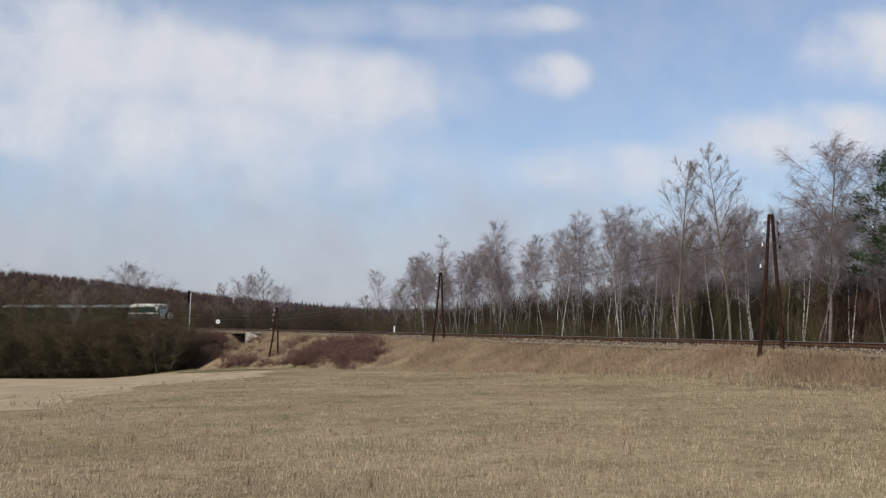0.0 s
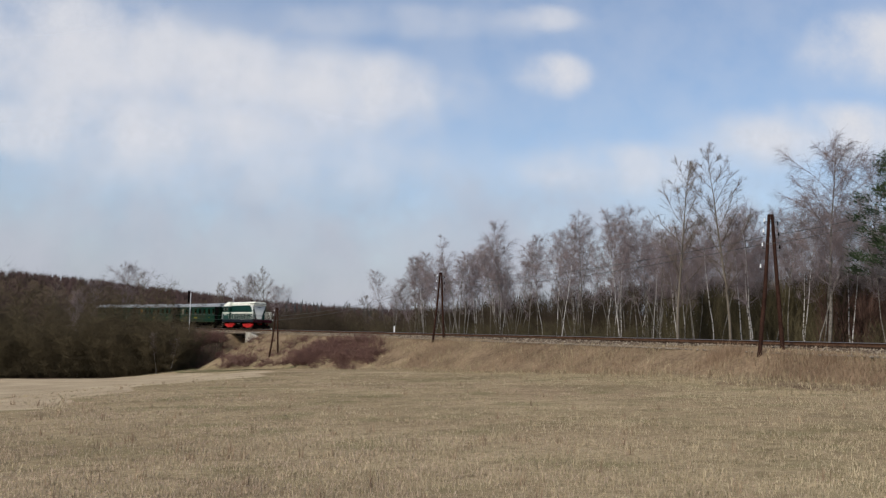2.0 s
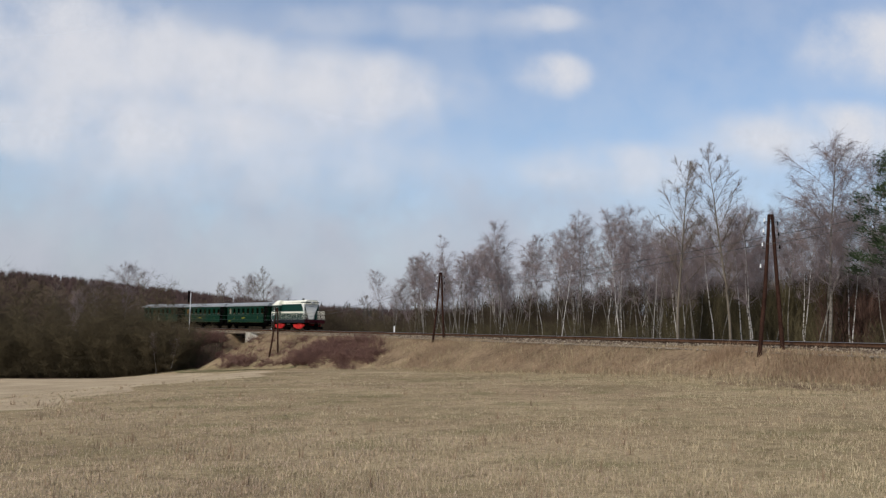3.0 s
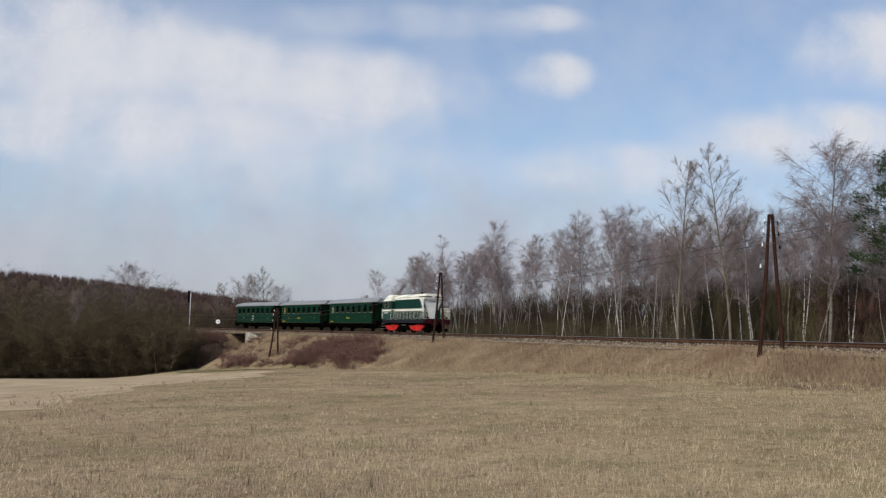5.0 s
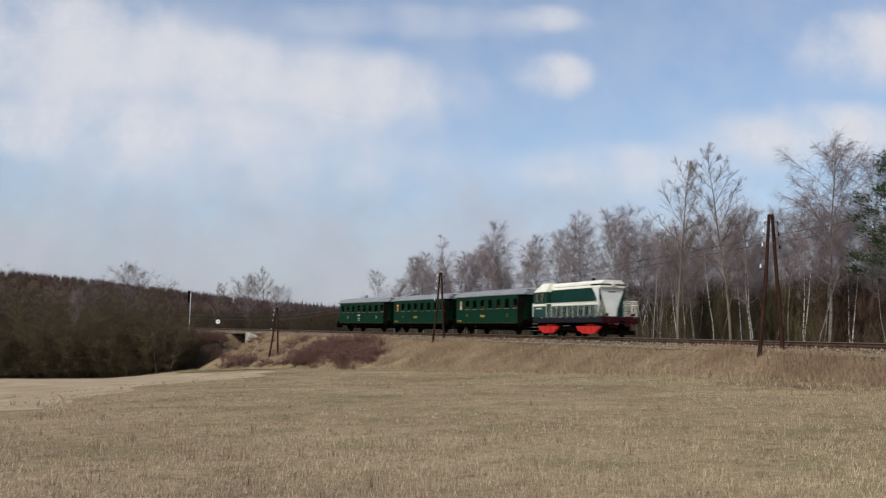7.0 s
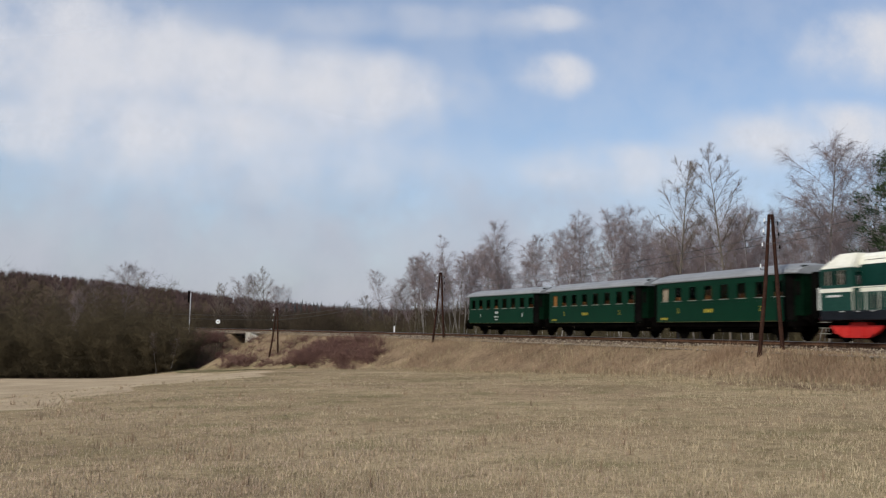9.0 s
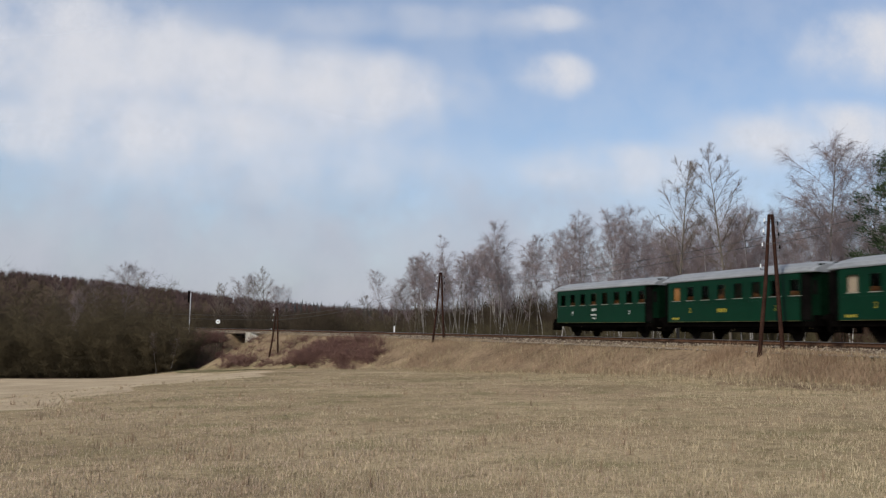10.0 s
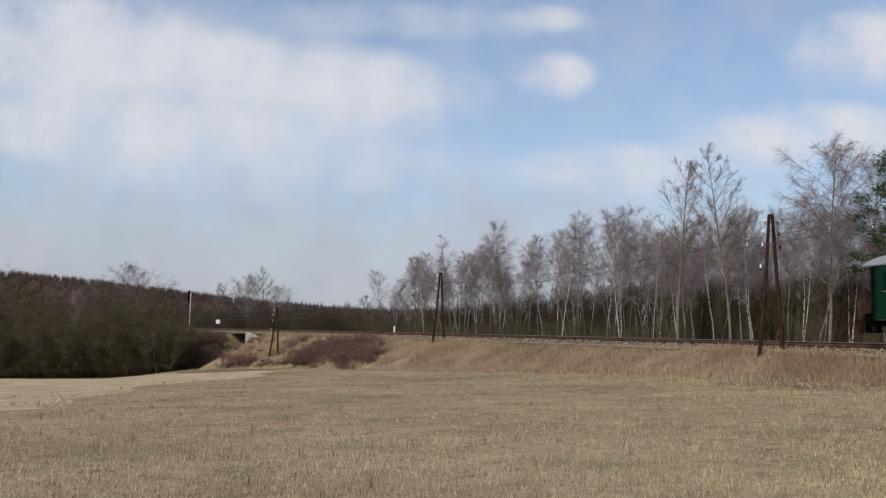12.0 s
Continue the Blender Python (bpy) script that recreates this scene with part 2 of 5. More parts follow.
def tube(bm, a, b, r0, r1=None, sides=8):
    """A tapered round bar from a to b."""
    a, b = Vector(a), Vector(b)
    m = Matrix.Translation((a + b) / 2) @ (b - a).to_track_quat("Z", "Y").to_matrix().to_4x4()
    bmesh.ops.create_cone(bm, cap_ends=True, segments=sides, radius1=r0, radius2=r0 if r1 is None else r1, depth=(b - a).length, matrix=m)
    return bm


def prism(bm, outline, x0, x1):
    """The outline of (y, z) corners, run from x0 to x1."""
    a = [bm.verts.new((x0, y, z)) for y, z in outline]
    b = [bm.verts.new((x1, y, z)) for y, z in outline]
    n = len(outline)
    for i in range(n):
        bm.faces.new((a[i], a[(i + 1) % n], b[(i + 1) % n], b[i]))
    bm.faces.new(a[::-1])
    bm.faces.new(b)
    bmesh.ops.recalc_face_normals(bm, faces=bm.faces[:])
    return bm


def slab(bm, outline, y0, y1):
    """The outline of (x, z) corners, run from y0 to y1."""
    a = [bm.verts.new((x, y0, z)) for x, z in outline]
    b = [bm.verts.new((x, y1, z)) for x, z in outline]
    n = len(outline)
    for i in range(n):
        bm.faces.new((a[i], a[(i + 1) % n], b[(i + 1) % n], b[i]))
    bm.faces.new(a[::-1])
    bm.faces.new(b)
    bmesh.ops.recalc_face_normals(bm, faces=bm.faces[:])
    return bm


B = bmesh.new

# ---- the railway line: one long curve ----
STEP = 0.5
LINE_S = np.arange(-420.0, 320.0, STEP)
_s = np.clip(LINE_S, -90, 125) / 100
_over = (LINE_S / 100 - _s)
LINE_A = -0.9179 - 0.4112 * _s + 0.0431 * _s ** 2 + _over * (-0.4112 + 0.0862 * _s)
LINE_X, LINE_Y = np.cumsum(np.cos(LINE_A)) * STEP, np.cumsum(np.sin(LINE_A)) * STEP
_i = int(round(420 / STEP))
LINE_X += -26.187 - LINE_X[_i]
LINE_Y += 131.46 - LINE_Y[_i]


def rail_z(s):
    return 2.188 - 0.00437 * np.clip(s, -160, 200)


def on_line(s, side=0.0, up=0.0):
    """The place at s metres along the line, side metres towards the meadow, up metres over the rail heads."""
    x, y, a = (float(np.interp(s, LINE_S, q)) for q in (LINE_X, LINE_Y, LINE_A))
    return Vector((x + side * math.sin(a), y - side * math.cos(a), float(rail_z(s)) + up))


def line_pose(s, side=0.0, up=0.0):
    a = float(np.interp(s, LINE_S, LINE_A))
    return Matrix.Translation(on_line(s, side, up)) @ Matrix.Rotation(a, 4, "Z")


def smooth(x, a, b):
    t = np.clip((x - a) / (b - a), 0, 1)
    return t * t * (3 - 2 * t)


def near_line(x, y):
    """Distance along the line and to its meadow side, for arrays of places."""
    s, side = np.zeros(len(x)), np.full(len(x), 999.0)
    step = 4
    lx, ly, la, ls = LINE_X[::step], LINE_Y[::step], LINE_A[::step], LINE_S[::step]
    for i in range(0, len(x), 4000):
        px, py = x[i:i + 4000], y[i:i + 4000]
        k = np.argmin((px[:, None] - lx) ** 2 + (py[:, None] - ly) ** 2, axis=1)
        dx, dy = px - lx[k], py - ly[k]
        s[i:i + 4000] = ls[k] + dx * np.cos(la[k]) + dy * np.sin(la[k])
        side[i:i + 4000] = dx * np.sin(la[k]) - dy * np.cos(la[k])
    return s, side


FIELD = (0.0343, -0.0061, 0.0035, 0.0007, -0.0080)
GAP_S = 1.4     # where the farm track passes under the line


def ground_z(x, y):
    """Height of the one ground sheet: meadow, embankment, wood floor and far hills."""
    x, y = np.atleast_1d(np.asarray(x, float)), np.atleast_1d(np.asarray(y, float))
    r = np.hypot(x, y)
    k = np.minimum(1, 160 / np.maximum(r, 1))
    qx, qy = x * k, y * k
    z = FIELD[0] * qx + FIELD[1] * qy + (FIELD[2] * qx * qy + FIELD[3] * qx * qx + FIELD[4] * qy * qy) / 100
    z = np.where(y < 0, z * 0.5, z)
    s, side = near_line(x, y)
    zr = rail_z(s)
    back = zr - np.where(True, 0.75 + 2.6 * smooth(-s, -35, 10), 0)
    z = np.where(side < 0, z + (back - z) * smooth(-side, 0, 6), z)
    top, w = zr - 0.38, np.abs(side) - 2.35
    gap = 1 - np.where(s < GAP_S, smooth(GAP_S - s, 0.4, 3.2), smooth(s - GAP_S, 2.6, 7.6)) 
    bank = top - (w + np.sqrt(w * w + 0.35)) * 0.26 - gap * 4.2
    bank += smooth(w, 0.2, 2.0) * 0.035 * (np.sin(s * 2.3 + 2 * np.sin(side * 0.9)) * np.sin(side * 1.3 + s * 0.4) + np.sin(s * 0.55 + side * 0.8))
    z = np.where(bank > z, bank, z)
    z = np.where((gap > 0) & (np.abs(side) < 14), np.minimum(z, np.maximum(bank, -2.4)), z)
    z -= 0.9 * smooth(-x, 11, 26) * smooth(y, 20, 45) * (side > 0) * smooth(side, 10, 22)
    z += 0.10 * np.sin(x * 0.21 + 1.3 * np.sin(y * 0.11)) * np.sin(y * 0.17) * smooth(r, 12, 40)
    z += smooth(r, 210, 900) * (21 + 24 * smooth(-np.arctan2(x, y), 0.05, 0.50)) * smooth(y, 20, 120)
    return z


def gz(x, y):
    return float(ground_z([x], [y])[0])


# ---- ground: one sheet to the horizon ----
def ground():
    az = np.concatenate([np.linspace(-180, -34, 60, endpoint=False), np.linspace(-34, 34, 420), np.linspace(34, 180, 61)[1:-1]])
    rr = np.concatenate([[0.0], np.geomspace(0.02, 30, 80), np.linspace(30.4, 190, 330), np.geomspace(196, 4800, 70)])
    A, R = np.meshgrid(np.radians(az), rr)
    x, y = (R * np.sin(A)).ravel(), (R * np.cos(A)).ravel()
    z = ground_z(x, y)
    n, k = len(az), len(rr)
    i = np.arange(n * (k - 1)).reshape(k - 1, n)
    j = np.roll(i, -1, axis=1)
    tris = np.concatenate([np.stack([i, j + n, j], -1).reshape(-1, 3), np.stack([i, i + n, j + n], -1).reshape(-1, 3)])
    me = soup("ground", np.stack([x, y, z], 1), tris)
    me.polygons.foreach_set("use_smooth", np.ones(len(tris), dtype=bool))
    me.materials.append(M["turf"])
    me.materials.append(M["litter"])
    me.materials.append(M["pale_turf"])
    me.materials.append(M["bank"])
    c = np.stack([x, y], 1)[tris].mean(axis=1)
    s, side = near_line(c[:, 0], c[:, 1])
    wood = ((side < -5.0) | (np.hypot(c[:, 0], c[:, 1]) > 200) | ((c[:, 0] < -30) & (c[:, 1] > 117 + 3 * np.sin(c[:, 0] * 0.3)))) & (c[:, 1] > 0)
    bank = (side > -5) & (side < 7.5 + 1.2 * np.sin(s * 0.31) + 0.6 * np.sin(s * 1.1) + np.clip((30 - s) * 0.09, 0, 3.5)) & (s > -95) & (c[:, 1] > 12)
    me.polygons.foreach_set("material_index", np.where(wood, 1, np.where(bank, 3, np.where((c[:, 0] < -12.2 - 0.9 * np.sin(c[:, 1] * 0.19) - 0.6 * np.sin(c[:, 1] * 0.63)) & (c[:, 1] > 24) & (side > 16), 2, 0))).astype(np.int32))
    ob = new("ground", me)
    tagged(ob, "dry straw-coloured meadow rising to a railway embankment", "meadow", kind="structure")


# ---- track ----
def sweep(outline, s0, s1, step=2.0):
    """A bar of the outline (side, up) along the line."""
    ss = np.arange(s0, s1 + step / 2, step)
    n, v, t = len(outline), [], []
    for s in ss:
        v += [tuple(on_line(s, a, b)) for a, b in outline]
    for i in range(len(ss) - 1):
        for j in range(n):
            a, b = i * n + j, i * n + (j + 1) % n
            t += [(a, b, b + n), (a, b + n, a + n)]
    return np.array(v), np.array(t)


def track():
    root = empty("railway_track", pose(0, 0, 0), "single railway track with rusty rails on a stone ballast bed", "railway track", kind="structure")
    v, t = sweep([(-2.4, -0.68), (-1.5, -0.27), (1.5, -0.27), (2.4, -0.68)], -400, 300)
    hang("ballast_bed", soup("ballast_bed", v, t), "bed", root, "grey-brown crushed stone bed")
    rng = np.random.default_rng(4)
    n = 9000
    s = rng.uniform(-20, 118, n)
    side = np.where(rng.random(n) < 0.75, rng.uniform(1.3, 2.9, n), rng.uniform(-1.6, 1.3, n))
    up = np.interp(side, [-1.5, 1.5, 2.0, 2.9], [-0.27, -0.27, -0.50, -0.56])
    size = rng.uniform(0.035, 0.085, n)
    octa = np.array([(1, 0, 0), (0, 1, 0), (-1, 0, 0), (0, -1, 0), (0, 0, 0.8), (0, 0, -0.6)])
    faces = np.array([(0, 1, 4), (1, 2, 4), (2, 3, 4), (3, 0, 4), (1, 0, 5), (2, 1, 5), (3, 2, 5), (0, 3, 5)])
    base = np.array([tuple(on_line(a, b, c)) for a, b, c in zip(s, side, up)])
    v = base[:, None, :] + octa[None] * size[:, None, None] * rng.uniform(0.6, 1.3, (n, 6, 3))
    t = faces[None] + (np.arange(n) * 6)[:, None, None]
    tagged(hang("ballast_stones", soup("ballast_stones", v.reshape(-1, 3), t.reshape(-1, 3)), "ballast", root), kind="stuff")
    for g in (-0.7525, 0.7525):
        rail = hang("rail", soup("rail", *sweep([(g - 0.07, -0.17), (g - 0.07, -0.15), (g - 0.012, -0.135), (g - 0.012, -0.05), (g - 0.034, -0.04), (g - 0.034, -0.006), (g + 0.034, -0.006), (g + 0.034, -0.04), (g + 0.012, -0.05), (g + 0.012, -0.135), (g + 0.07, -0.15), (g + 0.07, -0.17)], -400, 300)), "rail_rust", root)
        hang("rail_head", soup("rail_head", *sweep([(g - 0.037, -0.024), (g - 0.037, -0.008), (g - 0.028, 0.0), (g + 0.028, 0.0), (g + 0.037, -0.008), (g + 0.037, -0.024)], -400, 300)), "rail_head", rail, "bright worn running surface")
    b = box(B(), -0.13, 0.13, -1.25, 1.25, -0.30, -0.172, 0.012)
    me = bpy.data.meshes.new("sleeper")
    b.to_mesh(me)
    b.free()
    for i in range(290):
        o = hang("sleeper", me, "sleeper", root)
        o.matrix_local = line_pose(-55 + 0.62 * i)


def bridge():
    """The small underpass: two concrete abutments and a dark steel deck."""
    root = empty("farm_underpass", line_pose(GAP_S), "small concrete and steel railway bridge over a farm track", "bridge")
    for s0, s1, y0, mat in ((2.6, 4.2, -3.3, "concrete"), (-4.2, -2.6, -2.2, "steel_dark")):
        b = box(B(), s0, s1, y0, 3.0, -4.2, -0.78, 0.04)
        box(b, s0 + (-0.06 if s0 > 0 else 0.1), s1, y0 + 0.05, 3.1, -0.775, -0.45, 0.03)
        part("abutment", b, mat, root, "pale weathered concrete abutment" if s0 > 0 else "dark abutment wall")
    wing = slab(B(), [(4.2, -0.62), (4.2, -2.6), (8.0, -2.6), (8.0, -1.25)], -3.32, -3.05)
    part("wing_wall", wing, "concrete", root, "sloping concrete wing wall")
    for y in (-1.2, 1.2):
        part("girder", box(B(), -3.6, 3.6, y - 0.15, y + 0.15, -1.25, -0.73, 0.02), "steel_dark", root)
    part("deck", box(B(), -3.6, 3.6, -2.9, 2.9, -0.722, -0.66, 0.01), "steel_dark", root)


def farm_track():
    """Two green wheel ruts that lead through the underpass."""
    way = [(-18.6, 134.6), (-24.4, 129.8), (-29.8, 125.2), (-32.4, 118.0), (-29.6, 111.0), (-24.5, 104.0), (-20.0, 101.0), (-15.0, 98.0)]
    pts = [Vector(p) for p in way]
    fine = []
    for a, b in zip(pts, pts[1:]):
        fine += [a.lerp(b, k / 12) for k in range(12)]
    root = empty("farm_track", pose(0, 0, 0), "farm track of two green wheel ruts in the dry grass", "farm track", kind="structure")
    for off in (-0.8, 0.8):
        v, t = [], []
        for i, p in enumerate(fine):
            d = (fine[min(i + 1, len(fine) - 1)] - fine[max(i - 1, 0)]).normalized()
            n = Vector((d.y, -d.x))
            for w in (-0.35, 0.0, 0.35):
                q = p + n * (off + w)
                v.append((q.x, q.y, gz(q.x, q.y) + (0.05 if w else 0.02)))
            if i:
                k = 3 * i
                for j in (0, 1):
                    t += [(k - 3 + j, k + j, k + 1 + j), (k - 3 + j, k + 1 + j, k - 2 + j)]
        hang("wheel_rut", soup("wheel_rut", v, t), "rut", root)


# ---- train ----
def wheelset(parent, x, mat="wheel", r=0.5):
    """Two wheels on an axle, turning about their own axle."""
    root = new("wheelset")
    root.parent = parent
    root.location = (x, 0, r)
    root.empty_display_size = 0.2
    for y in (-0.75, 0.75):
        b = B()
        tube(b, (0, y - 0.065, 0), (0, y + 0.065, 0), r, r - 0.01, 28)
        tube(b, (0, y - 0.09, 0), (0, y + 0.09, 0), 0.13, 0.13, 12)
        for k in range(8):
            a = k * math.pi / 4
            tube(b, (0.36 * math.cos(a), y - 0.075, 0.36 * math.sin(a)), (0.36 * math.cos(a), y + 0.075, 0.36 * math.sin(a)), 0.075, 0.075, 6)
        part("wheel", b, mat, root)
    part("axle", tube(B(), (0, -0.95, 0), (0, 0.95, 0), 0.075, 0.075, 10), "wheel", root)
    return root


def buffers(parent, x, d, z=1.04, mat="underframe"):
    for y in (-0.875, 0.875):
        b = tube(B(), (x, y, z), (x + d * 0.36, y, z), 0.10, 0.085, 10)
        tube(b, (x + d * 0.36, y, z), (x + d * 0.42, y, z), 0.22, 0.20, 16)
        part("buffer", b, mat, parent)
    b = tube(B(), (x, 0, z), (x + d * 0.4, 0, z - 0.04), 0.05, 0.05, 8)
    tube(b, (x + d * 0.4, 0, z - 0.04), (x + d * 0.46, 0, z - 0.3), 0.04, 0.04, 8)
    part("coupling_hook", b, "underframe", parent)


def lettering(parent, text, x, z, size, mat, y):
    cu = bpy.data.curves.new("figure", "FONT")
    cu.body, cu.size, cu.align_x, cu.align_y, cu.extrude = text, size, "CENTER", "CENTER", 0.002
    tmp = bpy.data.objects.new("figure", cu)
    scene.collection.objects.link(tmp)
    me = bpy.data.meshes.new_from_object(tmp.evaluated_get(bpy.context.evaluated_depsgraph_get()))
    bpy.data.objects.remove(tmp)
    ob = hang("class_figure", me, mat, parent)
    me.materials.clear()
    me.materials.append(M[mat])
    ob.matrix_local = pose(x, y, z, 90, 0, 0 if y < 0 else 180)


def coach(label, blind, ink, figure):
    """A two-axle passenger coach; x runs forward, rail heads at z = 0."""
    root = empty("passenger_coach", pose(0, 0, 0), label, "railway coach", "coaches of the train")
    H, W, z0, z1 = 5.67, 1.45, 0.93, 3.19
    wx = [-H + c for c in (0.88, 2.26, 3.70, 5.16, 6.62, 8.10, 9.58, 10.98)]
    hw, wz0, wz1 = 0.37, 2.10, 2.90
    for y in (-1, 1):
        b = B()
        ya, yb = sorted((y * W, y * (W - 0.06)))
        box(b, -H, H, ya, yb, z0, wz0)
        box(b, -H, H, ya, yb, wz1, z1)
        xs = [-H] + [v for c in wx for v in (c - hw, c + hw)] + [H]
        for i in range(0, len(xs), 2):
            box(b, xs[i], xs[i + 1], ya, yb, wz0, wz1)
        side = part("side_wall", b, "coach_green", root)
        for k, c in enumerate(wx):
            o = (y * (W - 0.03), y * (W + 0.012))
            f = B()
            for x0, x1, q0, q1 in ((c - hw - 0.03, c - hw + 0.035, wz0, wz1), (c + hw - 0.035, c + hw + 0.03, wz0, wz1), (c - hw - 0.03, c + hw + 0.03, wz1 - 0.04, wz1 + 0.03)):
                box(f, x0, x1, *sorted(o), q0, q1)
            part("window_frame", f, "coach_green", side)
            part("window_sill", box(B(), c - hw - 0.05, c + hw + 0.05, *sorted((y * (W - 0.01), y * (W + 0.03))), wz0 - 0.02, wz0 + 0.01), "sill", side, "pale metal sill")
            g = part("pane", box(B(), c - hw + 0.03, c + hw - 0.03, *sorted((y * (W - 0.035), y * (W - 0.03))), wz0, wz1 - 0.03), "glass", side)
            g.visible_shadow = False
            if blind and k == 0:
                part("blind", box(B(), c - hw + 0.02, c + hw - 0.02, *sorted((y * (W - 0.09), y * (W - 0.07))), wz0, wz1), blind, side, "drawn window blind")
        part("belt_strip", box(B(), -H, H, *sorted((y * W, y * (W + 0.014))), wz0 - 0.16, wz0 - 0.12), "coach_green", side)
        part("skirt_strip", box(B(), -H, H, *sorted((y * W, y * (W + 0.012))), z0, z0 + 0.022), "skirt_line", side, "thin worn yellow line along the lower edge")
        for fx in (-3.4, 3.95):
            lettering(side, figure, fx, 1.55, 0.36, ink, y * (W + 0.006))
        for bx, bz, bw, bh in ((-0.4, 1.78, 0.62, 0.16), (-0.4, 1.44, 0.74, 0.11), (-0.4, 1.22, 0.5, 0.08)) if ink == "mark_white" else ((-0.4, 1.52, 0.85, 0.19), (-H + 0.8, 1.12, 0.75, 0.12)):
            n = 4
            for i in range(n):
                a0 = bx - bw / 2 + bw * i / n
                part("marking", box(B(), a0, a0 + bw / n * 0.55, *sorted((y * (W + 0.004), y * (W + 0.009))), bz - bh / 2, bz + bh / 2), ink, side)
    for d in (-1, 1):
        # recessed entrance platform at each end
        b = B()
        e, n = H + 0.82, 1.0
        for y in (-1, 1):
            a = [b.verts.new((d * H, y * (W - 0.02), z)) for z in (z0, z1)]
            c = [b.verts.new((d * e, y * n, z)) for z in (z0, z1)]
            a2 = [b.verts.new((d * H, y * (W - 0.08), z)) for z in (z0, z1)]
            c2 = [b.verts.new((d * (e - 0.06), y * (n - 0.04), z)) for z in (z0, z1)]
            for q in ((a[0], c[0], c[1], a[1]), (a2[0], a2[1], c2[1], c2[0]), (a[0], a2[0], c2[0], c[0]), (a[1], c[1], c2[1], a2[1])):
                b.faces.new(q)
        box(b, *sorted((d * e, d * (e - 0.05))), -n, n, z0, z1)
        box(b, *sorted((d * e, d * (e - 0.09))), -n, n, z1, z1 + 0.36)
        bmesh.ops.recalc_face_normals(b, faces=b.faces[:])
        end = part("end_wall", b, "coach_end", root, "end wall in green darkened for the shade there")
        part("gangway", box(B(), *sorted((d * (e + 0.002), d * (e + 0.40))), -0.55, 0.55, z0 + 0.1, z1 + 0.05, 0.05), "black", end, "black folding gangway")
        for y in (-1, 1):
            m = Matrix.Translation((d * (H + 0.42), y * (W - 0.24), 2.0)) @ Matrix.Rotation(-d * y * math.atan2(0.43, 0.82), 4, "Z")
            # solid black pieces stand in for the dark inside of doorway and window
            f = box(B(), -0.40, 0.06, -0.05, 0.05, -1.03, 1.08, 0.01)
            f.transform(m)
            part("doorway", f, "black", end, "black slab for the dark inside of a doorway")
            g = box(B(), 0.12, 0.34, -0.036, 0.036, 0.15, 0.80)
            g.transform(m)
            part("end_window", g, "black", end, "dark end window")
            st = box(B(), *sorted((d * (H + 0.1), d * (H + 0.75))), *sorted((y * 1.05, y * 1.42)), 0.42, 0.46)
            box(st, *sorted((d * (H + 0.1), d * (H + 0.75))), *sorted((y * 1.0, y * 1.30)), 0.72, 0.76)
            for q in (0.1, 0.72):
                box(st, *sorted((d * (H + q), d * (H + q + 0.03))), *sorted((y * 1.0, y * 1.42)), 0.42, 0.93)
            part("footstep", st, "underframe", end)
            part("handrail", tube(B(), (d * (H + 0.04), y * (W - 0.01), 1.15), (d * (H + 0.04), y * (W - 0.01), 2.3), 0.018, 0.018, 6), "underframe", end)
        buffers(root, d * e, d)
    # roof: shallow arch, turned down a little at both ends
    arch = [(-1.50, 3.16), (-1.51, 3.22), (-1.36, 3.40), (-1.05, 3.57), (-0.6, 3.70), (0, 3.75), (0.6, 3.70), (1.05, 3.57), (1.36, 3.40), (1.51, 3.22), (1.50, 3.16)]
    b = B()
    rings = []
    for x, k in ((-6.56, 0.72), (-6.2, 0.90), (-5.6, 1), (5.6, 1), (6.2, 0.90), (6.56, 0.72)):
        rings.append([b.verts.new((x, yy * (1 if abs(x) < 6 else 1 - (abs(x) - 6) * 0.18), 3.16 + (zz - 3.16) * k)) for yy, zz in arch])
    for r, q in zip(rings, rings[1:]):
        for i in range(len(arch)):
            b.faces.new((r[i], q[i], q[(i + 1) % len(arch)], r[(i + 1) % len(arch)]))
    b.faces.new(rings[0][::-1])
    b.faces.new(rings[-1])
    bmesh.ops.recalc_face_normals(b, faces=b.faces[:])
    roof = part("roof", b, "coach_roof", root, "grey painted roof")
    # underframe
    b = box(B(), -H - 0.8, H + 0.8, -1.32, -1.20, 0.68, 0.925)
    box(b, -H - 0.8, H + 0.8, 1.20, 1.32, 0.68, 0.925)
    box(b, -H - 0.8, H + 0.8, -1.19, 1.19, 0.80, 0.92)
    for d in (-1, 1):
        box(b, *sorted((d * (H + 0.68), d * (H + 0.82))), -1.3, 1.3, 0.72, 1.2)
    frame_part = part("underframe", b, "underframe", root)
    part("floor", box(B(), -H, H, -1.38, 1.38, 0.94, 1.02), "interior", root)
    for x in (-H + 1.05, -H + 1.05 + 2.9, -H + 1.05 + 5.8, -H + 1.05 + 8.7):
        for q in (0, 0.75):
            part("bench", box(B(), x + q, x + q + 0.09, -1.3, 1.3, 1.03, 2.35, 0.02), "interior", root)
    part("partition", box(B(), -0.35, -0.27, -1.37, 1.37, 1.03, 3.15), "interior", root)
    for x in (-3.9, 4.65):
        for y in (-1, 1):
            g = slab(B(), [(x - 0.68, 0.76), (x + 0.68, 0.76), (x + 0.24, 0.30), (x - 0.24, 0.30)], *sorted((y * 0.98, y * 1.05)))
            box(g, x - 0.16, x + 0.16, *sorted((y * 0.96, y * 1.16)), 0.38, 0.64, 0.03)
            part("axle_guard", g, "underframe", frame_part)
            sp = B()
            for i in range(5):
                w = 0.86 - i * 0.15
                box(sp, x - w, x + w, *sorted((y * 1.08, y * 1.17)), 0.645 + i * 0.022 - 0.0, 0.664 + i * 0.022)
            part("leaf_spring", sp, "underframe", frame_part)
